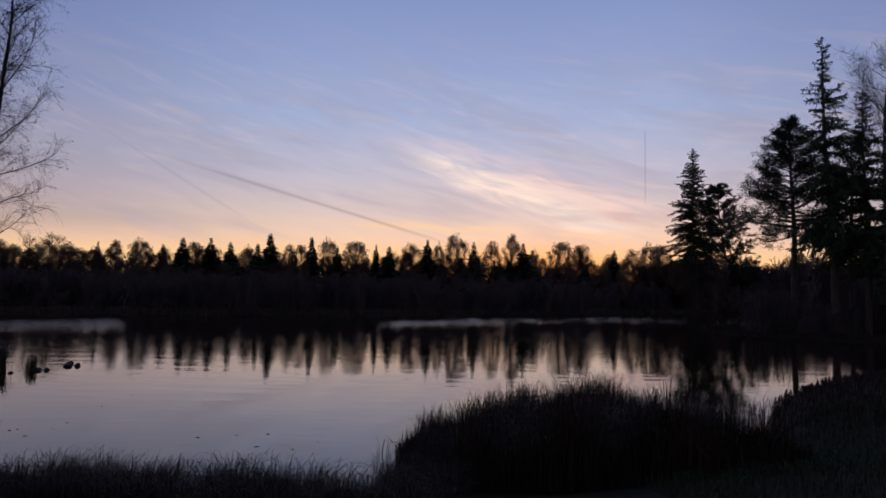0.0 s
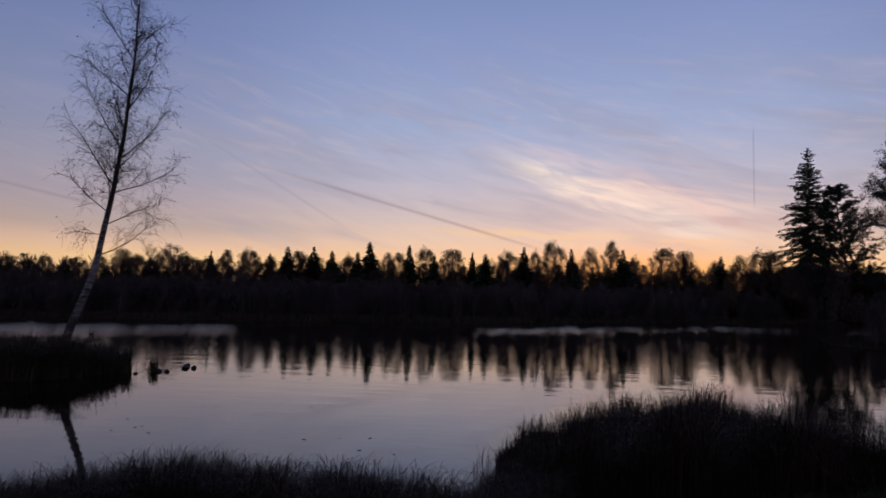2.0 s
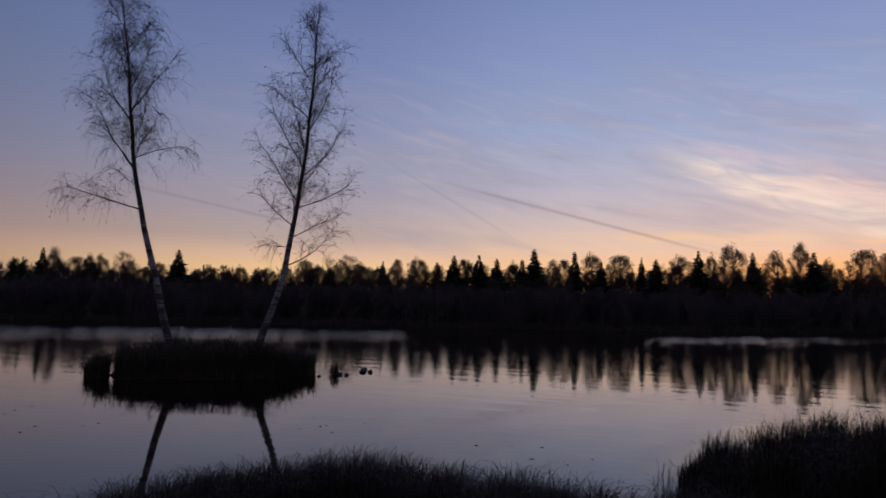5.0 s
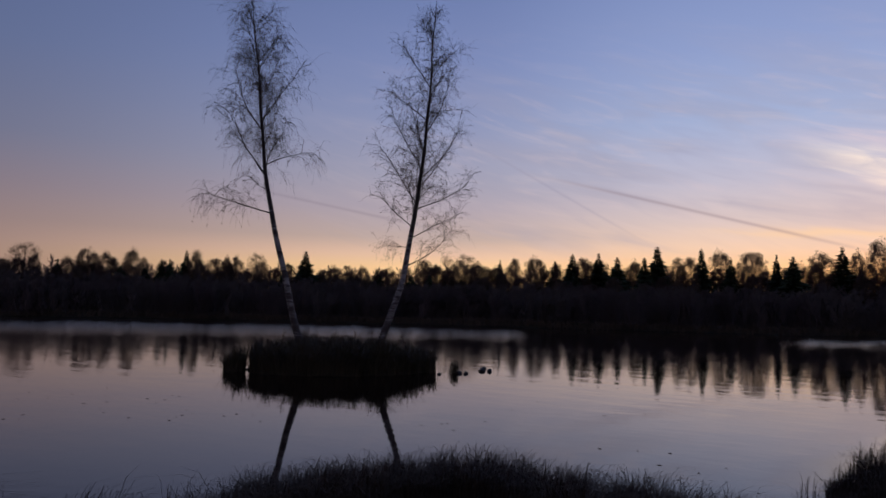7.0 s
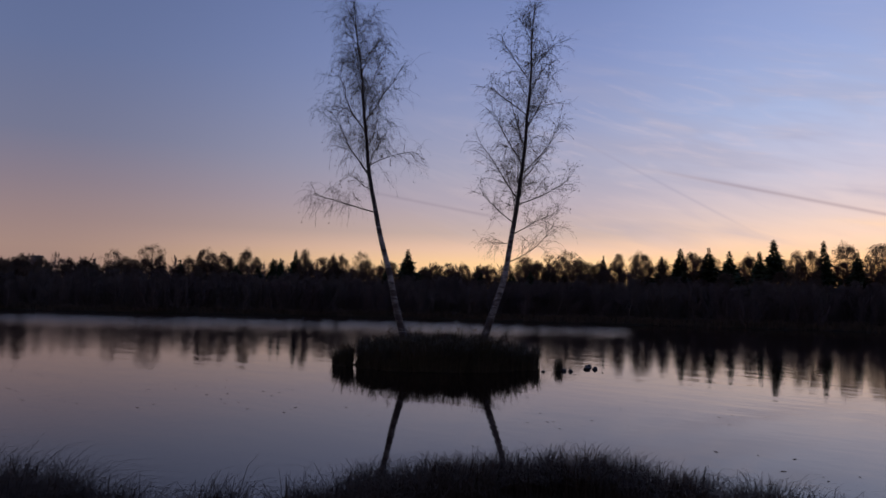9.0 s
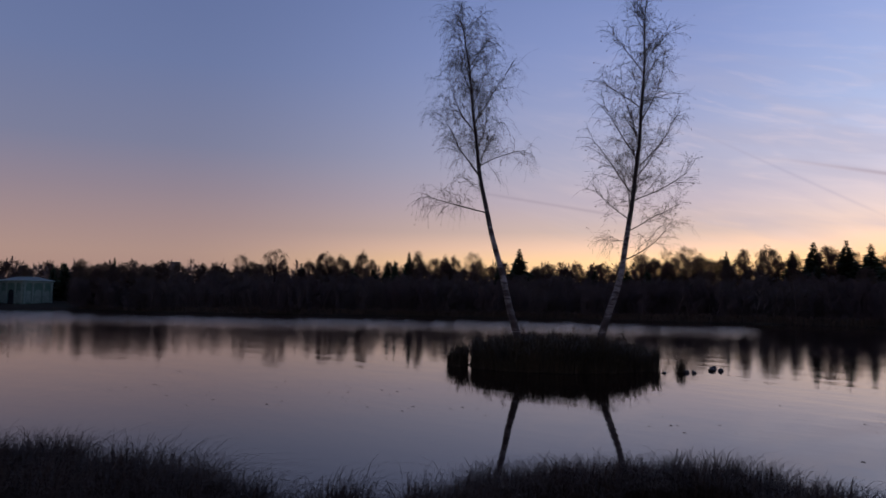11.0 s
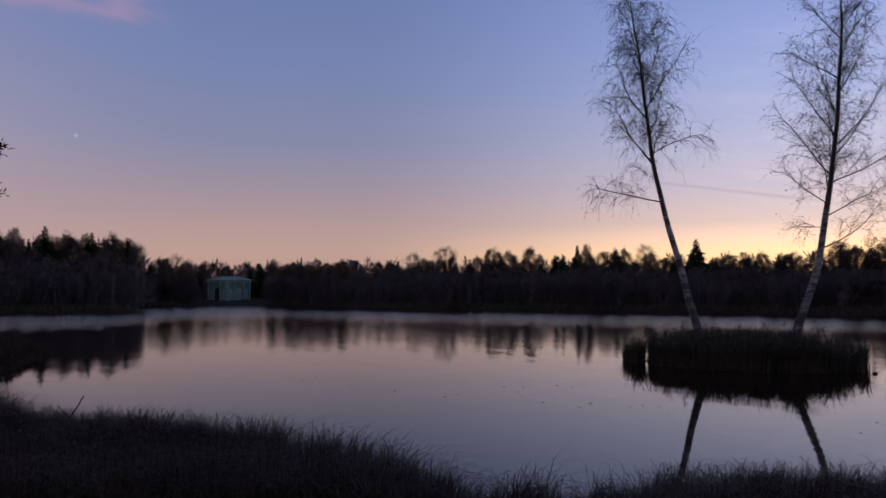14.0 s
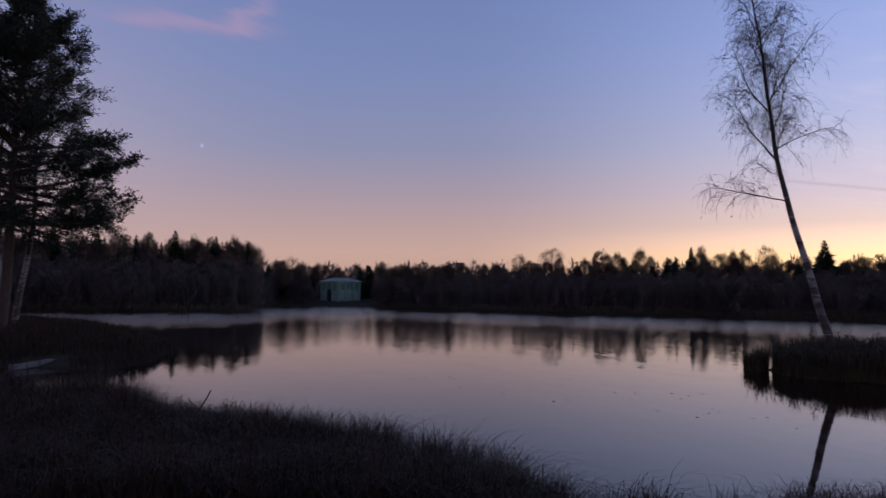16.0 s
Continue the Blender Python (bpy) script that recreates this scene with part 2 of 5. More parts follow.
def lake_water():
    """Still dark water; towards the far shore a light breeze roughens it, but for a sheltered stretch."""
    m = bpy.data.materials.new("lake_water")
    m.use_nodes = True
    n = Nodes(m.node_tree)
    pos = n.add("ShaderNodeNewGeometry").outputs["Position"]
    sep = n.add("ShaderNodeSeparateXYZ")
    n.link(pos, sep.inputs[0])
    x, y, _ = sep.outputs
    reach = n.math("SQRT", n.math("ADD", n.math("MULTIPLY", x, x), n.math("MULTIPLY", y, y)))
    az = n.math("DEGREES", n.math("ARCTAN2", n.math("MULTIPLY", x, -1.0), y))
    flaw = n.math("MULTIPLY", n.math("SUBTRACT", n.noise(n.mapping(pos, (0.03, 0.03, 1)), 1.0, 3.0), 0.5), 14.0)
    start = n.math("ADD", n.math("ADD", n.span(az, -16.0, 4.0, 84.0, 63.0), n.math("ADD", n.span(az, 58.0, 82.0, 0.0, 12.0), n.span(az, 84.0, 90.0, 0.0, -12.0))), flaw)
    past = n.math("SUBTRACT", reach, start)
    breeze = n.span(past, -14.0, 22.0)
    sheltered = n.math("MULTIPLY", n.span(az, 3.0, 6.5), n.span(az, 26.5, 23.0))
    breeze = n.math("MULTIPLY", breeze, n.math("SUBTRACT", 1.0, n.math("MULTIPLY", sheltered, 0.94)))
    p = n.add("ShaderNodeBsdfPrincipled")
    p.inputs["Base Color"].default_value = (0.012, 0.007, 0.005, 1)
    p.inputs["IOR"].default_value = 1.5
    p.inputs["Specular Tint"].default_value = (1.0, 0.868, 0.785, 1)
    # ripples run across the wind, which comes down the lake
    wind = n.add("ShaderNodeCombineXYZ")
    wind.inputs[0].default_value, wind.inputs[1].default_value = heading(28, 0).x, heading(28, 0).y
    n.link(wind.outputs[0], p.inputs["Tangent"])
    p.inputs["Anisotropic"].default_value = 0.5
    p.inputs["Roughness"].default_value = 0.025
    steep = n.math("ADD", n.math("ADD", 0.002, n.span(reach, 22.0, 70.0, 0.0, 0.019)), n.math("MULTIPLY", breeze, n.span(az, 76.0, 88.0, 0.068, 0.105)))
    swell = n.noise(n.mapping(pos, (0.35, 0.9, 1), (0, 0, 25)), 1.0, 3.0, 0.5)
    fine = n.noise(n.mapping(pos, (2.2, 3.4, 1), (0, 0, -10)), 1.0, 2.0, 0.5)
    tall = n.math("ADD", n.math("MULTIPLY", swell, 0.8), n.math("MULTIPLY", fine, 0.16))
    b = n.add("ShaderNodeBump")
    b.inputs["Strength"].default_value = 1.0
    n.link(n.math("MULTIPLY", n.span(reach, 11.0, 34.0, 0.0045, 0.011), n.span(reach, 36.0, 75.0, 1.0, 0.35)), b.inputs["Distance"])
    n.link(tall, b.inputs["Height"])
    # wavelets too fine to see tilt the surface at random
    tiny = n.add("ShaderNodeTexWhiteNoise")
    tiny.noise_dimensions = "3D"
    n.link(n.vector("MULTIPLY", pos, (317.0, 411.0, 1.0)), tiny.inputs["Vector"])
    lee = heading(28, 0) * -0.55  # the waves lean down the lake
    tilt = n.vector("MULTIPLY_ADD", n.vector("SUBTRACT", tiny.outputs["Color"], (0.5, 0.5, 0.5)), (2.0, 2.0, 0.0), (lee.x, lee.y, 0.0))
    by = n.add("ShaderNodeVectorMath")
    by.operation = "SCALE"
    n.link(tilt, by.inputs[0])
    n.link(steep, by.inputs["Scale"])
    n.link(n.vector("NORMALIZE", n.vector("ADD", b.outputs[0], by.outputs[0])), p.inputs["Normal"])
    n.link(p.outputs[0], n.add("ShaderNodeOutputMaterial").inputs[0])
    return m


M_WATER = lake_water()
M_BIRCH = birch_bark()
M_BARK = surface("dark_bark", (0.030, 0.022, 0.017), (0.085, 0.065, 0.050), 5.0, 0.9, 0.02, (3, 3, 0.8), 0.2)
M_PINEBARK = surface("pine_bark", (0.030, 0.022, 0.018), (0.080, 0.055, 0.042), 4.0, 0.9, 0.03, (2, 2, 0.8))
M_TWIG = surface("birch_twigs", (0.020, 0.014, 0.013), (0.060, 0.042, 0.036), 6.0, 0.8)
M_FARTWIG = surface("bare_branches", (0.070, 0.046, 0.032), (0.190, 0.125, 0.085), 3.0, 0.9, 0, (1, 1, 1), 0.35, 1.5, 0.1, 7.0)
M_NEEDLE = surface("spruce_needles", (0.022, 0.034, 0.019), (0.060, 0.082, 0.043), 2.5, 0.75, 0, (1, 1, 1), 0.25, 0.6, 0.2)
M_PINE = surface("pine_needles", (0.016, 0.023, 0.016), (0.046, 0.058, 0.040), 2.5, 0.75, 0, (1, 1, 1), 0.2, 0.6, 0.2)
M_LEAF = surface("withered_leaves", (0.040, 0.022, 0.010), (0.110, 0.060, 0.022), 3.0, 0.8)
M_THICKET = surface("autumn_thicket", (0.115, 0.086, 0.072), (0.18, 0.134, 0.108), 0.9, 0.9, 0, (1, 1, 1), 0.12, 0.12, 0.1, -6.0)
M_WOODS = surface("depth_of_woods", (0.10, 0.073, 0.060), (0.25, 0.180, 0.140), 0.9, 0.9, 0, (1, 1, 1), 0, 0.12, 0.1)
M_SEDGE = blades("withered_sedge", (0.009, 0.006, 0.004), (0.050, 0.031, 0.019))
# far reeds: paler than the near sedge, distance haze put into the colour
M_HAZEREED = blades("hazed_reeds", (0.03, 0.022, 0.015), (0.09, 0.066, 0.044))
M_ISLE = blades("islet_sedge_blades", (0.022, 0.019, 0.012), (0.085, 0.068, 0.040))
M_LAWN = blades("short_grass", (0.014, 0.024, 0.009), (0.046, 0.064, 0.024))
M_GROUND = surface("bank_soil", (0.016, 0.015, 0.010), (0.055, 0.048, 0.028), 2.2, 0.95, 0.05, (1, 1, 1), 0, 0.15, 0.1)
M_STONE = surface("wet_stone", (0.010, 0.009, 0.008), (0.035, 0.031, 0.028), 6.0, 0.6, 0.02)
M_PAINT = surface("green_paint", (0.085, 0.18, 0.125), (0.14, 0.25, 0.175), 1.5, 0.7, 0.004)
M_WHITE = surface("pale_trim_paint", (0.20, 0.29, 0.23), (0.28, 0.38, 0.30), 1.5, 0.7, 0.004)
M_ROOF = surface("sheet_roof", (0.09, 0.14, 0.115), (0.14, 0.19, 0.155), 1.0, 0.5, 0.004)
M_PANE = surface("dark_glass", (0.02, 0.03, 0.03), (0.05, 0.06, 0.06), 1.0, 0.12)
M_WALL = surface("weathered_render", (0.10, 0.09, 0.09), (0.20, 0.18, 0.17), 1.0, 0.9, 0.01)
M_PLANK = surface("grey_weathered_wood", (0.06, 0.055, 0.05), (0.24, 0.22, 0.21), 6.0, 0.85, 0.006, (0.6, 6, 6))


# ---- building helpers ----
def mesh_of(name, verts, faces, material, smooth=False):
    me = bpy.data.meshes.new(name)
    me.from_pydata(verts.tolist() if isinstance(verts, np.ndarray) else verts, [], faces.tolist() if isinstance(faces, np.ndarray) else faces)
    me.materials.append(material)
    if smooth:
        me.polygons.foreach_set("use_smooth", [True] * len(me.polygons))
    me.update()
    return me


def part(name, me, parent, label=""):
    ob = new(name, me)
    ob.parent = parent
    return tagged(ob, label)


def thing(name, label, category, group="", m=None):
    ob = new(name)
    ob.empty_display_size = 0.2
    if m is not None:
        ob.matrix_world = m
    return tagged(ob, label, category, group)


def bm_mesh(name, bm, material):
    me = bpy.data.meshes.new(name)
    bm.to_mesh(me)
    bm.free()
    me.materials.append(material)
    return me


def box(bm, cx, cy, cz, sx, sy, sz, rz=0.0, bevel=0.0):
    made = bmesh.ops.create_cube(bm, size=1.0, matrix=pose(cx, cy, cz, 0, 0, rz) @ Matrix.Diagonal((sx, sy, sz, 1)))
    if bevel:
        edges = {e for v in made["verts"] for e in v.link_edges}
        bmesh.ops.bevel(bm, geom=list(edges), offset=bevel, segments=1, affect="EDGES")


class Tubes:
    """Gathers round, tapering limbs into one mesh."""

    def __init__(self):
        self.v, self.f, self.n = [], [], 0

    def add(self, pts, radii, sides):
        pts, radii = np.asarray(pts, float), np.asarray(radii, float)
        k = len(pts)
        d = np.gradient(pts, axis=0)
        d /= np.linalg.norm(d, axis=1)[:, None] + 1e-9
        ref = np.where(np.abs(d[:, 2:3]) > 0.9, np.array([[1.0, 0, 0]]), np.array([[0, 0, 1.0]]))
        if np.abs(d[:, 2]).max() > 0.9:
            ref = np.tile([[1.0, 0.05, 0]], (k, 1))
        u = np.cross(d, ref)
        u /= np.linalg.norm(u, axis=1)[:, None] + 1e-9
        w = np.cross(d, u)
        a = np.arange(sides) * 2 * np.pi / sides
        ring = pts[:, None] + radii[:, None, None] * (u[:, None] * np.cos(a)[None, :, None] + w[:, None] * np.sin(a)[None, :, None])
        self.v.append(ring.reshape(-1, 3))
        i = np.arange(k - 1)[:, None] * sides
        j = np.arange(sides)[None]
        j2 = (j + 1) % sides
        f = np.stack([i + j, i + j2, i + sides + j2, i + sides + j], -1).reshape(-1, 4) + self.n
        self.f.append(f)
        self.n += k * sides

    def mesh(self, name, material):
        return mesh_of(name, np.concatenate(self.v), np.concatenate(self.f), material, True)


class Cards:
    """Gathers small tapering flakes (needles, leaves, twigs) into one mesh."""

    def __init__(self):
        self.q = []

    def add(self, root, way, length, width, rng, tip=0.25):
        """Flakes from root (k x 3) along way (k x 3)."""
        root, way = np.atleast_2d(root), np.atleast_2d(way)
        way = way / (np.linalg.norm(way, axis=1)[:, None] + 1e-9)
        k = len(root)
        side = np.cross(way, rng.normal(size=(k, 3)))
        side /= np.linalg.norm(side, axis=1)[:, None] + 1e-9
        length = np.broadcast_to(np.asarray(length, float).reshape(-1, 1), (k, 1))
        width = np.broadcast_to(np.asarray(width, float).reshape(-1, 1), (k, 1))
        end = root + way * length
        mid = root + way * length * 0.5
        self.q.append(np.stack([root, mid + side * width * 0.5, end + side * width * tip * 0.5, mid - side * width * 0.5], 1))

    def mesh(self, name, material):
        q = np.concatenate(self.q)
        return mesh_of(name, q.reshape(-1, 3), np.arange(len(q) * 4).reshape(-1, 4), material)


def bend(rng, p, d, length, n, lift=0.0, wob=0.12, droop=0.0):
    """A crooked line of n pieces from p along d; lift turns it up, droop bows its end down."""
    pts, d = [np.array(p, float)], np.array(d, float)
    for k in range(n):
        d = d + rng.normal(size=3) * wob
        d[2] += lift - droop * (k + 1) / n
        d /= np.linalg.norm(d)
        pts.append(pts[-1] + d * length / n)
    return np.array(pts)


def along(pts, s):
    """Place and direction at the share s of a line."""
    x = s * (len(pts) - 1)
    i = min(int(x), len(pts) - 2)
    d = pts[i + 1] - pts[i]
    return pts[i] + d * (x - i), d / (np.linalg.norm(d) + 1e-9)


def aim(az, el):
    a, e = radians(az), radians(el)
    return np.array([math.cos(a) * math.cos(e), math.sin(a) * math.cos(e), math.sin(e)])


# ---- the lake's outline ----
NEAR_SHORE = [(66, 135), (51.67, 108.33), (37.5, 81.67), (25, 65.83), (23.5, 61), (25, 56), (29, 51), (33, 46), (33, 40), (29.5, 35.5), (22, 31.3), (15.3, 26.3), (11.8, 22.8), (10, 20.3), (8.7, 17.7), (7.4, 15.0),
              (6.7, 13.3), (6.1, 13.4), (5.5, 14.9), (4.33, 16.17), (3, 16.33), (1.67, 15.33), (0.67, 14.33), (-0.42, 13.58), (-0.83, 12), (-0.67, 10.5), (-1.33, 9.5), (-2.17, 9.67),
              (-3.33, 10.17), (-4.67, 10.08), (-6, 9.58), (-7.08, 8.42), (-7.75, 7.33), (-7.5, 6.33), (-7.5, 5.33), (-8.17, 4.33), (-9.17, 4), (-10.5, 3.75), (-12.33, 2.83)]
LEFT_SHORE = [(-13.83, 1.33), (-15.5, 0.17), (-17.17, -1.33), (-18.5, -3.5), (-20.83, -6), (-24.17, -8), (-28.33, -8.67), (-30.67, -7.83), (-29.67, -6), (-28.5, -4), (-30.83, -2.67),
              (-35, -2.17), (-40, -2.83), (-46.67, -4.67), (-55, -8), (-66.67, -13.33), (-80.83, -19.17), (-93.33, -25), (-105, -28.33), (-109.17, -25), (-103.33, -11.67), (-101.25, -3.33), (-100.42, 3.75),
              (-113.33, 6), (-130.83, 5.67), (-131.67, 11.67), (-129.17, 18.33), (-124.17, 24.17)]
FAR_SHORE = [(-118.33, 29.17), (-106.67, 32.5), (-94.17, 37.5), (-85.83, 45.83), (-75.83, 55), (-63.33, 63.33), (-53.33, 68.33), (-44.17, 72.08), (-37.08, 75.83), (-20.83, 81.67), (-5.83, 87.08), (2.5, 94.17), (10, 100.83),
             (16.67, 104.58), (27.5, 115.83), (39.17, 127.5), (52, 132), (61, 138)]
LAKE = np.array(NEAR_SHORE + LEFT_SHORE + FAR_SHORE, float)
SIDE = heading(40.5 - 90, 0)  # to the right as one looks at the islet
AWAY = heading(40.5, 0)
ISLET = AWAY * 30.0


def shore_distance(p):
    """Metres to the waterline, positive on land."""
    p = np.asarray(p, float)
    a, b = LAKE, np.roll(LAKE, -1, 0)
    best = np.full(len(p), 1e9)
    inside = np.zeros(len(p), bool)
    for (ax, ay), (bx, by) in zip(a, b):
        dx, dy = bx - ax, by - ay
        s = np.clip(((p[:, 0] - ax) * dx + (p[:, 1] - ay) * dy) / (dx * dx + dy * dy), 0, 1)
        best = np.minimum(best, np.hypot(p[:, 0] - ax - s * dx, p[:, 1] - ay - s * dy))
        if ay != by:
            cross = ((ay > p[:, 1]) != (by > p[:, 1])) & (p[:, 0] < (bx - ax) * (p[:, 1] - ay) / (by - ay) + ax)
            inside ^= cross
    return np.where(inside, -best, best)


def bumps(p, scale, seed=0.0):
    return np.array([noise.noise((x * scale + seed, y * scale - seed, seed)) for x, y in p])


def ground_height(p, d=None):
    p = np.asarray(p, float)
    d = shore_distance(p) if d is None else d
    r = np.hypot(p[:, 0], p[:, 1])
    near = 1.4 * (1 - np.exp(-np.maximum(d, 0) / 5.0))
    spit = np.exp(-(np.hypot(p[:, 0] - 2.5, p[:, 1] - 12.9) / 3.8) ** 4)  # the sedge point stays low
    near = near * (1 - 0.8 * spit)
    far = 0.35 * (1 - np.exp(-np.maximum(d, 0) / 3.0)) + 0.012 * np.maximum(d, 0) + 0.9 * (1 - np.exp(-np.maximum(d, 0) / 30.0))
    w = np.clip((r - 22) / 25, 0, 1)
    land = near * (1 - w) + far * w
    return np.where(d > 0, land + 0.02, np.maximum(d * 0.35, -1.6))


def make_ground():
    u = np.linspace(-6.1, 6.1, 280)
    gx, gy = np.meshgrid(-3 + 9 * np.sinh(u), 8 + 9 * np.sinh(u))
    p = np.stack([gx.ravel(), gy.ravel()], 1)
    z = ground_height(p)
    on = z > 0
    z[on] += 0.05 * bumps(p[on], 0.45, 3.1)
    k = len(u)
    i = (np.arange(k - 1)[:, None] * k + np.arange(k - 1)[None]).ravel()
    f = np.stack([i, i + 1, i + k + 1, i + k], 1)
    me = mesh_of("ground", np.column_stack([p, z]), f, M_GROUND, True)
    tagged(new("ground", me), "dark withered grassy lake bank and woodland floor", "ground", kind="structure")


def make_water():
    v = [(-220, -60, 0), (140, -60, 0), (140, 215, 0), (-220, 215, 0)]
    tagged(new("water", mesh_of("water", v, [(0, 1, 2, 3)], M_WATER)), "calm dark lake mirroring the dusk sky", "lake", kind="structure")


make_ground()
make_water()


# ---- trees ----
def birch_on_islet(name, base, path, limbs, crown, seed, label, weep=0.6):
    """Silver birch. path: (height, sideways) of the stem; limbs: (height, azimuth, length, rise, bow) that stand out; crown: where the small ones between grow."""
    rng = np.random.default_rng(seed)
    tree = thing(name, label, "tree", "birches on the islet", Matrix.Translation(base) @ pose(0, 0, 0, 0, 0, 40.5))
    zs, xs = np.array([a for a, b in path]), np.array([b for a, b in path])
    top = zs[-1]
    z = np.linspace(zs[0], top, 46)
    x = np.interp(z, zs, xs) + 0.03 * np.sin(z * 2.1)
    x = np.convolve(np.pad(x, 2, mode="edge"), np.ones(5) / 5, "valid")
    yb = 0.10 * np.sin(z * 0.45 + seed)
    stem = np.stack([x, yb, z], 1)
    share = (z - zs[0]) / (top - zs[0])
    r = 0.150 * (1 - share) ** 0.95 + 0.007 + 0.10 * np.exp(-share * 26)
    t = Tubes()
    t.add(stem, r, 12)
    part("trunk", t.mesh("trunk", M_BIRCH), tree, "white birch bark with black scars")
    leaves = Cards()
    lo, hi, count, reach = crown
    made = list(limbs)
    for k in range(count):
        s = (k + rng.uniform(0, 0.9)) / count
        h = lo + (hi - lo) * s
        turn = (90, 270, 60, 240, 120, 300)[k % 6] + rng.uniform(-35, 35)
        made.append((h, turn, reach * (1.0 - 0.62 * s) * rng.uniform(0.6, 1.05), rng.uniform(42, 66), 0.05))
    for h, azim, length, rise, bow in made:
        p = np.array([np.interp(h, z, x), np.interp(h, z, yb), h])
        rr = min(0.5 * np.interp(h, z, r), 0.008 + 0.008 * length)
        n = max(6, int(length * 3.5))
        limb = bend(rng, p, aim(azim + rng.uniform(-12, 12), rise), length, n, 0.25 / n, 0.075, bow * 9 / n)
        t = Tubes()
        t.add(limb, np.linspace(rr, 0.006, n + 1), 6)
        holder = part("limb", t.mesh("limb", M_TWIG), tree)
        twigs = Tubes()
        seconds = int(5 + length * 4.6)
        for j in range(seconds):
            s = 0.14 + 0.86 * (j + rng.uniform(0, 1)) / seconds
            q, d = along(limb, min(s, 0.995))
            out = d * 0.62 + rng.normal(size=3) * 0.5
            out[2] += 0.36 - 0.2 * weep
            out /= np.linalg.norm(out)
            l2 = (0.35 + length * rng.uniform(0.16, 0.36)) * (1.2 - 0.5 * s)
            br = bend(rng, q, out, l2, 6, 0.02, 0.15, 0.05 + 0.12 * weep)
            twigs.add(br, np.linspace(0.0075, 0.0035, 7), 4)
            for _ in range(int(3 + l2 * 8)):
                q2, d2 = along(br, rng.uniform(0.2, 1.0) * 0.999)
                o2 = d2 * 0.55 + rng.normal(size=3) * 0.6
                o2[2] += 0.22
                o2 /= np.linalg.norm(o2)
                l3 = rng.uniform(0.25, 0.65) + rng.uniform(0, 0.8) ** 2 * weep
                tw = bend(rng, q2, o2, l3, 5, 0.0, 0.16, rng.uniform(0.05, 0.25) + weep * rng.uniform(0.25, 0.95))
                twigs.add(tw, np.linspace(0.0040, 0.0026, 6), 3)
                if rng.uniform() < 0.16:
                    leaves.add(tw[-1:], rng.normal(size=(1, 3)) - np.array([[0, 0, 0.5]]), 0.07, 0.05, rng, 0.8)
        part("spray", twigs.mesh("spray", M_TWIG), holder, "fine drooping bare twigs")
    part("foliage", leaves.mesh("foliage", M_LEAF), tree, "last withered leaves")
    return tree


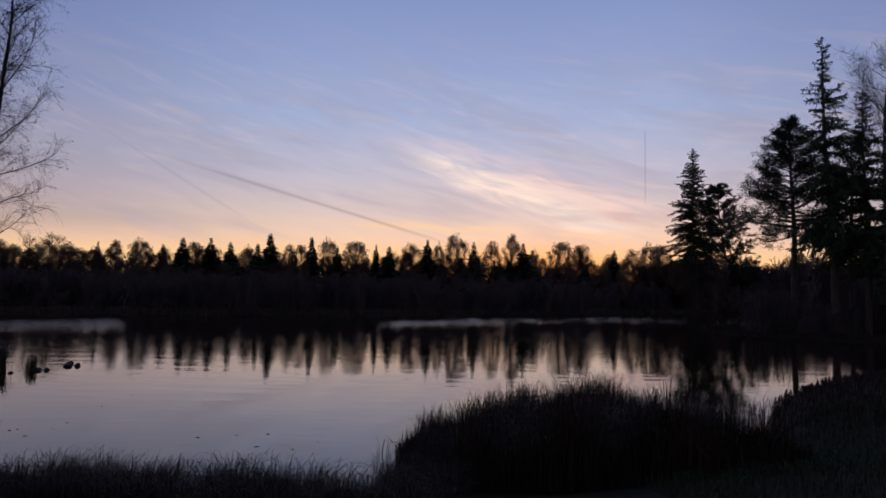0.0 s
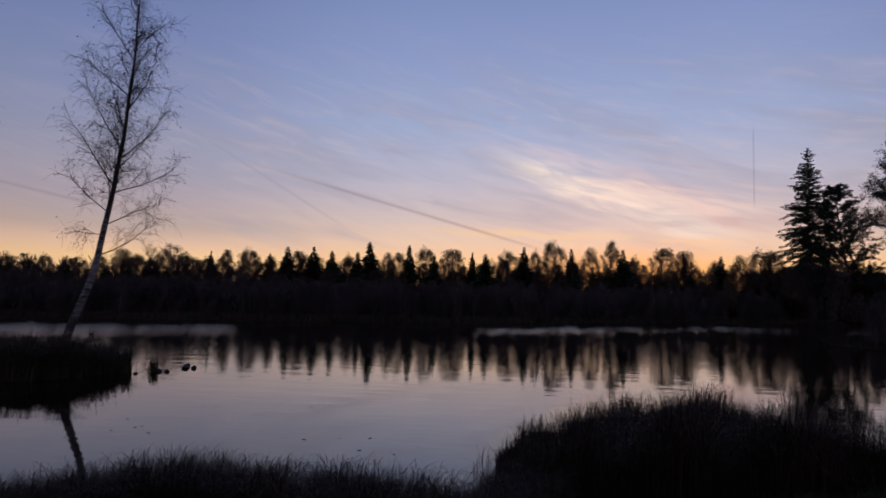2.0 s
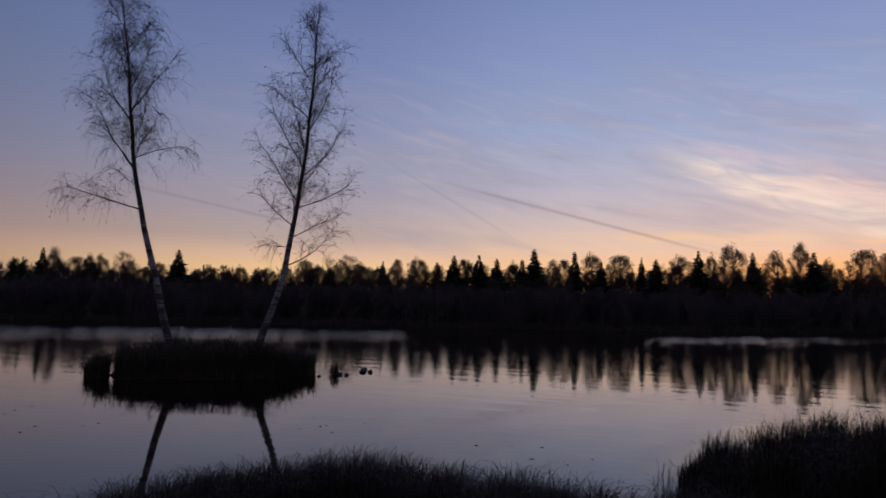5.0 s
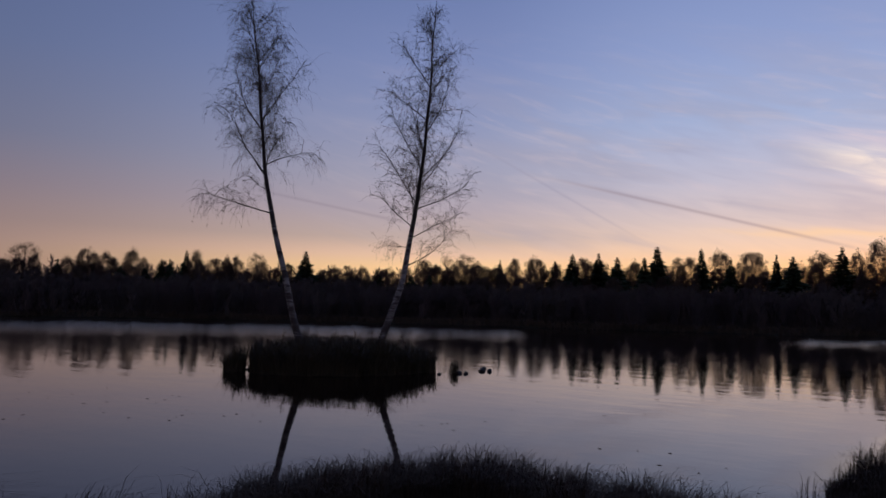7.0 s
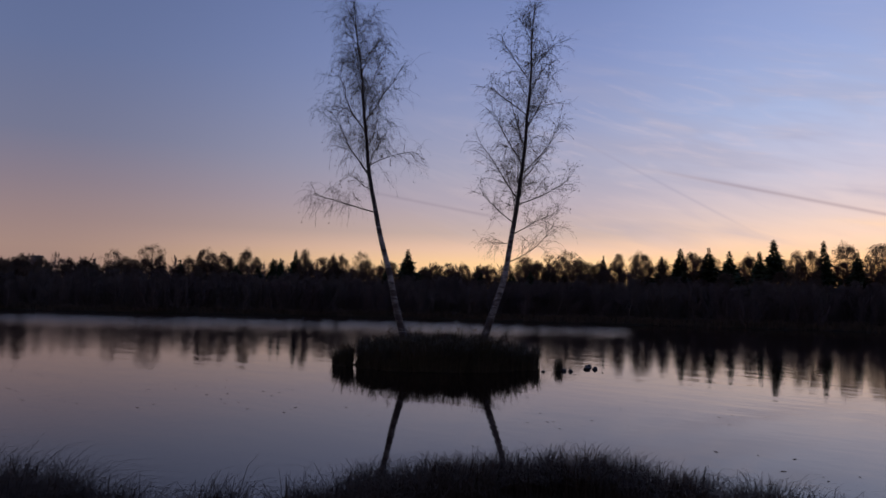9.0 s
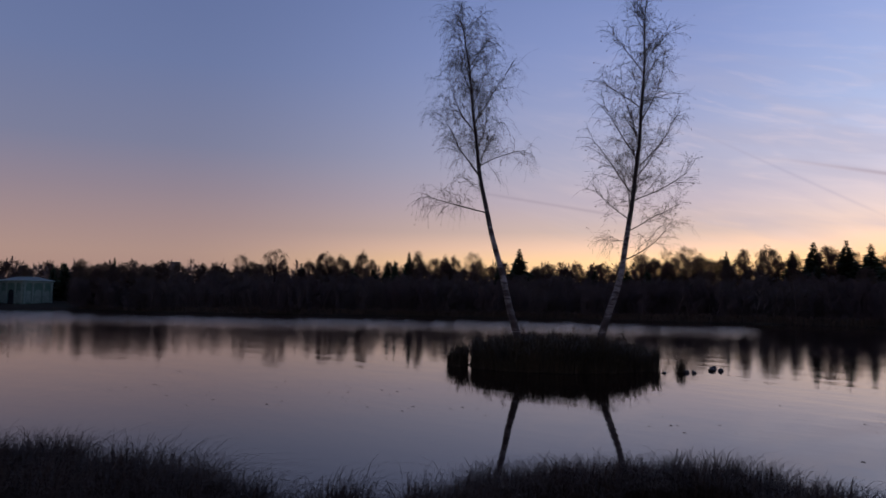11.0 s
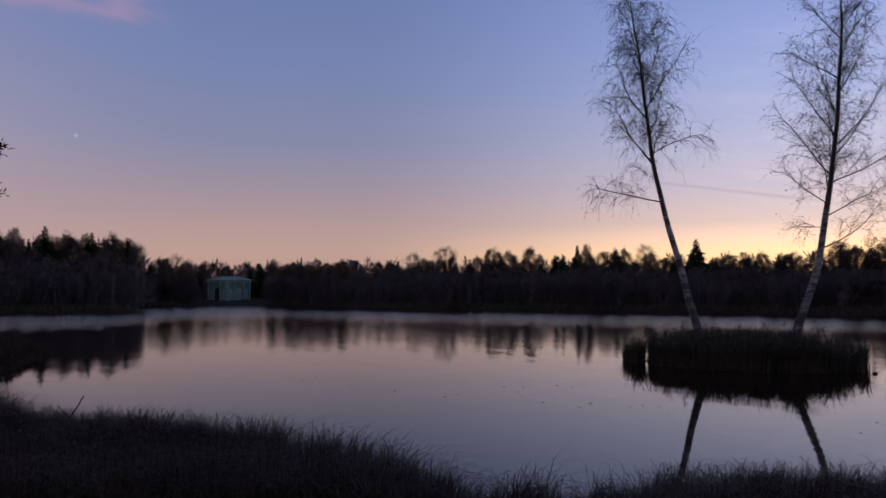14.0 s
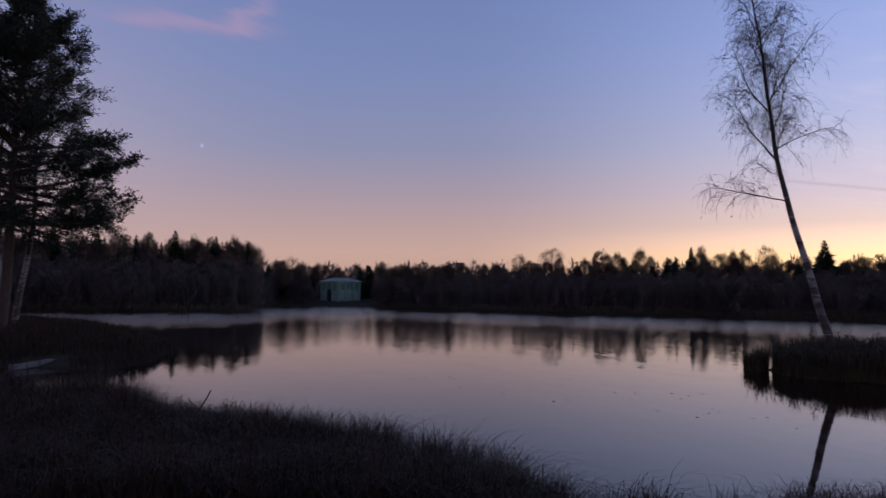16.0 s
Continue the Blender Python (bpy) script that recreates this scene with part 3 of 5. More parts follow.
def spruce(name, h, wide, seed, near, label, group="", gap=0.12, ragged=0.3, bare=0.06, lean=0.0, category="tree"):
    """Spruce: a straight stem and whorls of drooping boughs hung with needled twigs."""
    rng = np.random.default_rng(seed)
    tree = thing(name, label, category, group)
    k = 14
    z = np.linspace(0, h, k)
    stem = np.stack([lean * z + 0.1 * np.sin(z * 0.3), 0 * z, z], 1)
    t = Tubes()
    t.add(stem, 0.016 * h * (1 - z / h) ** 0.9 * (0.8 if near else 1.0) + 0.02, 8 if near else 5)
    part("trunk", t.mesh("trunk", M_BARK), tree)
    c, b = Cards(), Tubes()
    step = 0.30 if near else 0.32
    zz = h * bare
    while zz < h - 0.15:
        s = (zz / h - bare) / (1 - bare)
        full = wide * 0.5 * ((1 - s) ** 0.75 if near else min(1.0, 1.6 * (1 - s))) * (0.55 + 0.45 * min(1, s * 6)) + 0.10
        full *= 1 + ragged * math.sin(zz * 1.7 + seed) * 0.5
        if not near:
            m = 18
            turn = np.radians(rng.uniform(0, 360) + np.arange(m) * 20.0 + rng.uniform(-14, 14, m))
            way = np.column_stack([np.cos(turn), np.sin(turn), rng.uniform(-0.75, -0.1, m) + 0.45 * s])
            root = np.tile([[lean * zz, 0, zz]], (m, 1)) + rng.normal(size=(m, 3)) * 0.08
            c.add(root, way, full * rng.uniform(0.55, 1.25, m), 0.12 + full * rng.uniform(0.22, 0.42, m), rng, 0.25)
        for j in range(6 if near else 0):
            if rng.uniform() < gap:
                continue
            az = rng.uniform(0, 360)
            ln = full * rng.uniform(0.6, 1.15 + ragged * 0.4)
            up = 34 * s - 14 + rng.uniform(-9, 9)
            n = 5
            bough = bend(rng, (lean * zz, 0, zz + rng.uniform(-0.15, 0.15)), aim(az, up), ln, n, 0.02, 0.05, 0.22 * (1 - s) + 0.03)
            b.add(bough, np.linspace(0.012 + 0.008 * ln, 0.006, n + 1), 4)
            m = int(17 * ln + 8)
            sh = (np.arange(m) + rng.uniform(0, 1, m)) / m * 0.97 + 0.02
            root = np.array([along(bough, v)[0] for v in sh])
            d = along(bough, 0.6)[1]
            out = d * 0.9 + rng.normal(size=(m, 3)) * 0.5
            out[:, 2] -= 0.25
            size = (0.22 + 0.30 * rng.uniform(size=m)) * (0.65 + 0.35 * (1 - s)) * min(1.3, 0.55 + ln * 0.3)
            c.add(root, out, size, size * 0.26, rng, 0.3)
            out2 = d * 0.3 + rng.normal(size=(m, 3)) * 0.45
            out2[:, 2] -= 0.9
            c.add(root, out2, size * rng.uniform(0.7, 1.5, m), size * 0.2, rng, 0.3)
        zz += step * rng.uniform(0.75, 1.25)
    c.add(np.array([[lean * h, 0, h - 0.55]] * 4), np.array([[0.08, 0, 1], [-0.08, 0.05, 1], [0.6, 0.4, 1], [-0.6, -0.4, 1.0]]), 0.6, 0.10, rng)
    part("crown", c.mesh("crown", M_NEEDLE), tree)
    if near:
        part("branchwork", b.mesh("branchwork", M_BARK), tree)
    return tree


def pine(name, h, wide, seed, label, group="", first=0.4, lean=0.0, limbs=26, tufts=1.0, layered=0.0, cone=0.0):
    """Scots pine: a bare stem, crooked limbs and cushions of needles."""
    rng = np.random.default_rng(seed)
    tree = thing(name, label, "tree", group)
    k = 18
    z = np.linspace(0, h, k)
    stem = np.stack([lean * z + 0.12 * np.sin(z * 0.35 + seed), 0.12 * np.cos(z * 0.3), z], 1)
    t = Tubes()
    t.add(stem, 0.0135 * h * (1 - z / h) ** 0.75 + 0.03, 9)
    part("trunk", t.mesh("trunk", M_PINEBARK), tree)
    b, c = Tubes(), Cards()
    for i in range(limbs):
        s = (i + rng.uniform(0, 1)) / limbs
        hh = h * (first + (0.985 - first) * s)
        p = np.array([np.interp(hh, z, stem[:, 0]), np.interp(hh, z, stem[:, 1]), hh])
        shape = (1 - s) ** (0.55 + 0.4 * cone) * (0.6 + 0.4 * math.sin(min(1, s * (2.2 + 4 * cone)) * 1.57))
        ln = wide * 0.5 * shape * rng.uniform(0.65, 1.2) + 0.3
        limb = bend(rng, p, aim(i * 137.5 + rng.uniform(-30, 30), -4 + 46 * s + rng.uniform(-8, 8)), ln, 7, 0.015, 0.09, 0.03 + layered)
        b.add(limb, np.linspace(0.02 + 0.02 * ln, 0.012, 8), 5)
        for j in range(int(5 + ln * 4.0)):
            q, d = along(limb, rng.uniform(0.25, 1.0) * 0.999)
            o = d * 0.8 + rng.normal(size=3) * 0.55
            o[2] += 0.15 - layered
            o /= np.linalg.norm(o)
            br = bend(rng, q, o, ln * rng.uniform(0.14, 0.3) + 0.2, 4, 0.05, 0.15)
            b.add(br, np.linspace(0.016, 0.007, 5), 3)
            for v in (0.5, 0.8, 1.0):
                q2, d2 = along(br, v * 0.999)
                m = int(16 * tufts)
                w = rng.normal(size=(m, 3)) + d2 * 0.7
                w[:, 2] *= 0.75
                w[:, 2] += 0.15
                c.add(q2 + rng.normal(size=(m, 3)) * (0.15, 0.15, 0.09), w, rng.uniform(0.14, 0.30, m), 0.045, rng, 0.35)
    part("crown", c.mesh("crown", M_PINE), tree)
    part("branchwork", b.mesh("branchwork", M_PINEBARK), tree)
    return tree


def bare_tree(name, h, wide, seed, label, group="", first=0.28, limbs=16, twig=9, narrow=1.0, thick=0.035, leafy=0.25, flat=0.0, stout=1.0):
    """Leafless broad tree: stem, rising limbs, a haze of twigs and some last leaves."""
    rng = np.random.default_rng(seed)
    tree = thing(name, label, "tree", group)
    k = 12
    z = np.linspace(0, h * 0.93, k)
    stem = np.stack([0.015 * h * np.sin(z * 5 / h + seed), 0.012 * h * np.cos(z * 4 / h), z], 1)
    t = Tubes()
    t.add(stem, 0.012 * h * (1 - z / h) ** 0.9 + 0.02, 6)
    part("trunk", t.mesh("trunk", M_FARTWIG), tree)
    b, c = Tubes(), Cards()
    for i in range(limbs):
        s = (i + rng.uniform(0, 1)) / limbs
        hh = h * (first + (0.9 - first) * s)
        p = np.array([np.interp(hh, z, stem[:, 0]), np.interp(hh, z, stem[:, 1]), hh])
        dome = math.sqrt(max(0.05, 1 - ((s - 0.42) / 0.72) ** 2))
        ln = wide * 0.62 * dome * rng.uniform(0.75, 1.15)
        ln = min(ln, (h * 1.02 - hh) * 1.25 + 0.6)
        limb = bend(rng, p, aim(i * 137.5 + rng.uniform(-30, 30), rng.uniform(30, 62) * narrow - flat), ln, 6, 0.03, 0.10, 0.03)
        b.add(limb[::2], np.linspace(0.02 + 0.016 * ln, 0.015, 4) * stout, 3)
        for j in range(int(4 + ln * 1.4)):
            q, d = along(limb, rng.uniform(0.2, 1.0) * 0.999)
            o = d * 0.8 + rng.normal(size=3) * 0.6
            o[2] += 0.25
            o /= np.linalg.norm(o)
            br = bend(rng, q, o, ln * rng.uniform(0.18, 0.36) + 0.25, 2, 0.03, 0.13)
            c.add(br[:-1], br[1:] - br[:-1], np.linalg.norm(br[1] - br[0]) * 1.15, 0.045, rng, 0.6)
            m = twig
            sh = rng.uniform(0.1, 1.0, m) * 0.999
            root = np.array([along(br, v)[0] for v in sh])
            w = (br[-1] - br[0])[None] * 0.5 + rng.normal(size=(m, 3)) * 0.7
            w[:, 2] += 0.2
            c.add(root, w, rng.uniform(0.45, 1.15, m), thick, rng, 0.5)
            lf = int(m * leafy)
            root = np.concatenate([root, root])
            if lf:
                c.add(root[:lf] + rng.normal(size=(lf, 3)) * 0.42, rng.normal(size=(lf, 3)), rng.uniform(0.18, 0.36, lf), rng.uniform(0.13, 0.26, lf), rng, 0.7)
    c.q.append(np.concatenate(b.v)[np.concatenate(b.f)])
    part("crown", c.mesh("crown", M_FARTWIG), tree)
    return tree


def round_tree(name, h, wide, seed, label, group="", first=0.3, clumps=26, fine=60, thick=0.075, loose=1.0):
    """Broad tree seen far off: stem, rising limbs, each ending in a tuft of fine twigs; the tufts make a domed crown with gaps."""
    rng = np.random.default_rng(seed)
    tree = thing(name, label, "tree", group)
    z = np.linspace(0, h * 0.93, 12)
    stem = np.stack([0.015 * h * np.sin(z * 5 / h + seed), 0.012 * h * np.cos(z * 4 / h), z], 1)
    t = Tubes()
    t.add(stem, 0.010 * h * (1 - z / h) ** 0.9 + 0.02, 6)
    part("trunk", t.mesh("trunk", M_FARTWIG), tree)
    b, c = Tubes(), Cards()
    half, mid = h * (1 - first) * 0.5, h * (1 + first) * 0.5
    for i in range(clumps):
        s = (i + 0.5) / clumps
        u = 1 - 2 * s
        ring, turn = math.sqrt(1 - u * u), radians(i * 137.5 + rng.uniform(-25, 25))
        k = rng.uniform(0.35, 1.0) ** 0.5
        reach = wide * 0.5 * 0.80 * k * ring * (1.0 if u > 0 else 0.9)
        tip = np.array([reach * math.cos(turn), reach * math.sin(turn), mid + half * 0.86 * (u if rng.uniform() < 0.8 else u * k)])
        hh = max(h * first * 0.7, tip[2] - 0.9 * reach - 0.8)
        p = np.array([np.interp(hh, z, stem[:, 0]), np.interp(hh, z, stem[:, 1]), min(hh, h * 0.92)])
        bow = (p + tip) / 2 + np.array([0, 0, -0.12 * reach]) + rng.normal(size=3) * 0.12
        b.add([p, bow, tip], [0.03 + 0.012 * reach, 0.03, 0.014], 4)
        m = int(fine * rng.uniform(0.5, 1.4))
        size = wide * rng.uniform(0.12, 0.21) * loose
        ball = rng.normal(size=(m, 3))
        ball *= (rng.uniform(0, 1, (m, 1)) ** 0.45) / np.linalg.norm(ball, axis=1)[:, None]
        root = tip + ball * size * (1, 1, 1.15)
        way = (root - np.array([0, 0, mid - half * 0.4])) * 0.25 + rng.normal(size=(m, 3)) * 0.7
        c.add(root, way, rng.uniform(0.18, 0.5, m), rng.uniform(0.5, 1.3, m) * thick, rng, 0.5)
        m = fine // 5
        s2 = rng.uniform(0.2, 1.0, (m, 1))
        c.add(bow + (tip - bow) * s2, (tip - bow) * 0.4 + rng.normal(size=(m, 3)) * 0.8, rng.uniform(0.4, 1.0, m), 0.04, rng, 0.4)
    c.q.append(np.concatenate(b.v)[np.concatenate(b.f)])
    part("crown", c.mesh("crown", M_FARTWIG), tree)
    return tree


def bush(name, h, wide, seed, label, group="", leaf=0.3, count=900, material=None):
    """A thick shrub or stand of saplings: many upright stems, dense with fine rods and last leaves."""
    rng = np.random.default_rng(seed)
    shrub = thing(name, label, "shrub", group)
    b, c = Tubes(), Cards()
    stems = 24
    for i in range(stems):
        foot = rng.normal(size=3) * (wide * 0.2, wide * 0.2, 0)
        stem = bend(rng, foot, aim(rng.uniform(0, 360), rng.uniform(68, 88)), h * rng.uniform(0.6, 1.0) * (1 - 0.25 * np.hypot(foot[0], foot[1]) / wide), 6, 0.02, 0.07)
        stem[:, 2] = np.maximum(stem[:, 2], 0)
        b.add(stem, np.linspace(0.045, 0.012, 7), 4)
        m = count // stems
        sh = rng.uniform(0.02, 1.0, m) ** 0.85 * 0.999
        root = np.array([along(stem, v)[0] for v in sh])
        root += rng.normal(size=(m, 3)) * np.array([wide * 0.085, wide * 0.085, h * 0.03]) * (1.2 - sh[:, None] * 0.7)
        root[:, 2] = np.maximum(root[:, 2], 0.05)
        w = rng.normal(size=(m, 3)) * 0.5
        w[:, 2] += 0.9
        c.add(root, w, rng.uniform(0.7, 2.0, m) * leaf, rng.uniform(0.15, 0.4, m) * leaf, rng, 0.4)
    part("foliage", c.mesh("foliage", material or M_THICKET), shrub)
    part("branchwork", b.mesh("branchwork", M_BARK), shrub)
    return shrub


class Stock:
    """Kinds of far trees, each built once where it first stands, then copied."""

    def __init__(self):
        self.made = {}

    def plant(self, key, build, tall, x, y, height, turn, wide=1.0):
        z = float(ground_height([(x, y)])[0]) - 0.05
        s = height / tall
        m = pose(x, y, z, 0, 0, turn) @ Matrix.Diagonal((s * wide, s * wide, s, 1))
        if key in self.made:
            first = self.made[key]
            return copy_thing(first, m @ Matrix.Diagonal([1 / v for v in first.scale] + [1]))
        ob = build()
        ob.matrix_world = m
        self.made[key] = ob
        return ob


STOCK = Stock()
rnd = random.Random(7)
SPRUCE_TEXT = "dark narrow spruce in the far wood"
BARE_TEXT = "leafless brown broadleaf tree in the far wood"


def plant_kind(kind, x, y, height, wide_m, seed=None):
    v = rnd.randrange(4) if seed is None else seed
    turn = rnd.uniform(0, 360)
    if kind == "s":
        return STOCK.plant(("s", v), lambda: spruce("spruce", 16, 4.6, 30 + v, False, SPRUCE_TEXT, "far wood", 0.1, 0.35, 0.05), 16, x, y, height, turn, wide_m / 4.6 * 16 / height)
    if kind == "p":
        return STOCK.plant(("p", v % 2), lambda: pine("pine", 13, 7, 60 + v, "dark flat-topped pine in the far wood", "far wood", 0.45, 0.0, 20, 0.6), 13, x, y, height, turn, 1.0)
    if kind == "t":
        return STOCK.plant(("t", v % 3), lambda: round_tree("bare_tree", 16, 6, 80 + v, "tall spindly leafless tree in the far wood", "far wood", 0.5, 24, 90, 0.09, 1.0), 16, x, y, height, turn, wide_m / 6 * 16 / height)
    if kind == "f":
        return STOCK.plant(("f", v), lambda: round_tree("bare_tree", 15, 6.5, 120 + v, BARE_TEXT, "far wood", 0.15, 50, 150, 0.135, 1.0), 15, x, y, height, turn, wide_m / 6.5 * 15 / height)
    return STOCK.plant(("d", v), lambda: round_tree("bare_tree", 15, 6.5, 100 + v, BARE_TEXT, "far wood", 0.22, 52, 120, 0.12, 0.9), 15, x, y, height, turn, wide_m / 6.5 * 15 / height)


def far_place(az, extra):
    """A point so many metres behind the far waterline, at that azimuth."""
    w = heading(az, 0)
    r = np.arange(60, 260, 1.0)
    d = shore_distance(np.stack([w.x * r, w.y * r], 1))
    wet = np.where(d < 0)[0]
    reach = (r[wet[-1]] if len(wet) else 120.0) + extra
    return w.x * reach, w.y * reach, reach


EYE_Z = 2.98


# ---- the far wood ----
WOOD_WEST = [(32.2, 0.0539, "d", 25), (31.3, 0.0668, "t", 18), (29.8, 0.072, "t", 37), (28.7, 0.0585, "d", 25), (27.2, 0.0539, "d", 33), (26.0, 0.0548, "d", 25),
             (23.9, 0.0679, "d", 50), (22.3, 0.0623, "s", 15), (20.9, 0.0726, "s", 22), (20.0, 0.0694, "d", 22), (18.8, 0.0742, "s", 25), (17.3, 0.069, "s", 25),
             (15.9, 0.0643, "d", 21), (15.2, 0.0687, "s", 15), (14.2, 0.0839, "s", 20), (12.7, 0.0678, "d", 21), (11.7, 0.0708, "d", 21), (10.9, 0.081, "s", 15),
             (9.5, 0.0777, "d", 29), (7.3, 0.0779, "d", 41)]
WOOD_SUNSET = [(5.6, 0.072, "s", 12), (4.5, 0.0692, "s", 20), (2.7, 0.0748, "d", 33), (1.3, 0.0811, "s", 20), (0.4, 0.0756, "d", 17), (-1.1, 0.0901, "d", 33),
               (-2.6, 0.078, "s", 17), (-4.1, 0.0791, "d", 25), (-5.8, 0.0894, "d", 25), (-6.7, 0.0771, "s", 22), (-7.6, 0.0689, "d", 17), (-9.8, 0.0815, "d", 35),
               (-11.4, 0.0774, "d", 28), (-14.1, 0.0677, "s", 17), (-15.5, 0.0677, "d", 25), (-16.9, 0.0756, "d", 33), (-17.8, 0.0771, "d", 25)]
WOOD_MIDDLE = [(64.3, 0.0434, "d", 25), (63.1, 0.0644, "t", 37), (60.4, 0.0484, "d", 21), (59.1, 0.0606, "d", 29), (57.8, 0.0567, "d", 25), (56.1, 0.062, "d", 22),
               (54.0, 0.05, "s", 10), (53.4, 0.0505, "s", 10), (52.2, 0.063, "s", 13), (51.5, 0.0637, "d", 18), (50.1, 0.0553, "d", 21), (49.2, 0.0583, "d", 17),
               (48.4, 0.0589, "d", 17), (46.9, 0.0648, "t", 23), (43.0, 0.0682, "s", 23), (39.7, 0.0479, "p", 29), (36.7, 0.0469, "d", 25), (33.2, 0.0509, "d", 25)]
WOOD_EAST = [(79.0, 0.0348, "s", 8), (78.2, 0.0365, "s", 12), (77.2, 0.0335, "s", 10), (75.0, 0.0459, "s", 8), (73.7, 0.0413, "p", 41), (72.1, 0.0391, "d", 25),
             (67.7, 0.0411, "d", 25), (65.8, 0.0536, "t", 37), (97.4, 0.0765, "d", 33), (96.3, 0.0735, "s", 12), (95.4, 0.0764, "d", 25), (93.5, 0.0807, "s", 18),
             (92.1, 0.0738, "d", 30), (90.5, 0.0747, "s", 20), (89.1, 0.0755, "d", 25), (88.0, 0.0664, "s", 12), (85.8, 0.0432, "d", 25), (84.6, 0.0475, "t", 21),
             (98.9, 0.0750, "s", 22), (100.3, 0.0740, "d", 30), (101.8, 0.0770, "s", 24), (103.2, 0.0720, "d", 30), (104.6, 0.0760, "d", 28), (106.2, 0.0750, "s", 22)]


def wood_depth(az):
    """How far off the tall trees of the far wood stand."""
    return 146.0 if az < 82 else 152.0


def behind_shore(az, at_least, reach):
    x, y, r = far_place(az, at_least)
    if r >= reach:
        return x, y, r
    w = heading(az, 0)
    return w.x * reach, w.y * reach, reach


def skyline(rows):
    """rows: azimuth, tangent of the top's elevation, kind, breadth in thousandths of the distance."""
    for az, el, kind, wide in rows:
        x, y, r = behind_shore(az, 6.0, (156 if 77 < az < 84 else wood_depth(az)) + rnd.uniform(-5, 5))
        z = float(ground_height([(x, y)])[0])
        tall = EYE_Z + el * r - z
        plant_kind(kind, x, y, tall, min(max(wide * r / 1000 * (2.2 if kind == "s" else 1.35), 2.6), 0.55 * tall))


for rows in (WOOD_WEST, WOOD_SUNSET, WOOD_MIDDLE, WOOD_EAST):
    skyline(rows)


def fill_wood():
    """The common run of the wood between and before the tall trees."""
    az = -19.0
    while az < 112:
        low = 0.030 if az > 8 else 0.036
        if az > 86.5:
            low = 0.048
        el = low + rnd.uniform(0.0, 0.014)
        reach = wood_depth(az) + rnd.uniform(-22, 12)
        if 77.5 < az < 83.7:
            reach = rnd.uniform(153, 162)
        x, y, r = behind_shore(az, 5.0, reach)
        z = float(ground_height([(x, y)])[0])
        plant_kind(rnd.choice("sffff"), x, y, EYE_Z + el * r - z, rnd.uniform(3.0, 5.0))
        az += rnd.uniform(1.1, 1.9)
    az = -18.5
    while az < 110:
        lo, hi = (0.050, 0.068) if az < 34 else ((0.040, 0.052) if az < 66 else ((0.030, 0.038) if az < 87 else (0.060, 0.072)))
        x, y, r = behind_shore(az, 8.0, (157 if 77 < az < 84 else wood_depth(az)) + rnd.uniform(-4, 14))
        plant_kind(rnd.choice("dfdfdfdfs"), x, y, EYE_Z + rnd.uniform(lo, hi) * r - float(ground_height([(x, y)])[0]), rnd.uniform(3.2, 5.2))
        az += rnd.uniform(0.9, 1.5) * (0.6 if az > 87 else 1.0)
    for row, (back, low, high) in enumerate(((4.0, 0.014, 0.026), (14.0, 0.022, 0.032), (30.0, 0.028, 0.036))):
        az = -19.5 + row * 0.4
        while az < 112:
            if 77.6 < az < 83.6:  # the pavilion's clearing
                az = 83.6
            x, y, r = far_place(az, back + rnd.uniform(-1.5, 4.0))
            lo, hi = (low * 1.5, high * 1.45) if az > 87.5 else (low, high)
            z = float(ground_height([(x, y)])[0])
            tall = EYE_Z + rnd.uniform(lo, hi) * r - z
            v = rnd.randrange(4)
            STOCK.plant(("b", v), lambda: bush("thicket_bush", 6.0, 5.0, 200 + v, "dense dark autumn thicket at the far shore", "far thicket", 0.34, 4200), 6.0, x, y, tall,
                        rnd.uniform(0, 360), rnd.uniform(0.9, 1.25))
            az += rnd.uniform(1.2, 1.9)


fill_wood()


def wood_behind():
    """Depth of the wood behind the first trees: a haze of stems and branches that closes the gaps."""
    rng = np.random.default_rng(5)
    c = Cards()
    k = 50000
    az = rng.uniform(-22, 114, k)
    w = np.stack([-np.sin(np.radians(az)), np.cos(np.radians(az))], 1)
    shore = np.interp(az, [-22, -17, 5, 30, 60, 75, 84, 87, 100, 114], [165, 150, 100, 90, 95, 118, 140, 140, 118, 125])
    r = np.maximum(shore + 18, 160) + rng.uniform(0, 28, k)
    low = np.interp(az, [-22, 8, 60, 86, 88, 114], [0.043, 0.041, 0.034, 0.028, 0.056, 0.060])
    top = 2.98 + low * r + 0.9 * np.sin(az * 3.1) + 0.6 * np.sin(az * 7.7)
    z = rng.uniform(0.1, 1.0, k) ** 0.8 * top
    root = np.column_stack([w * r[:, None], z])
    way = rng.normal(size=(k, 3)) * (0.25, 0.25, 1.0)
    c.add(root, way, rng.uniform(0.7, 2.2, k), rng.uniform(0.12, 0.42, k), rng, 0.4)
    ob = new("distant_woods", c.mesh("distant_woods", M_WOODS))
    tagged(ob, "dark depth of bare woods behind the lake", "woods", kind="stuff")


wood_behind()


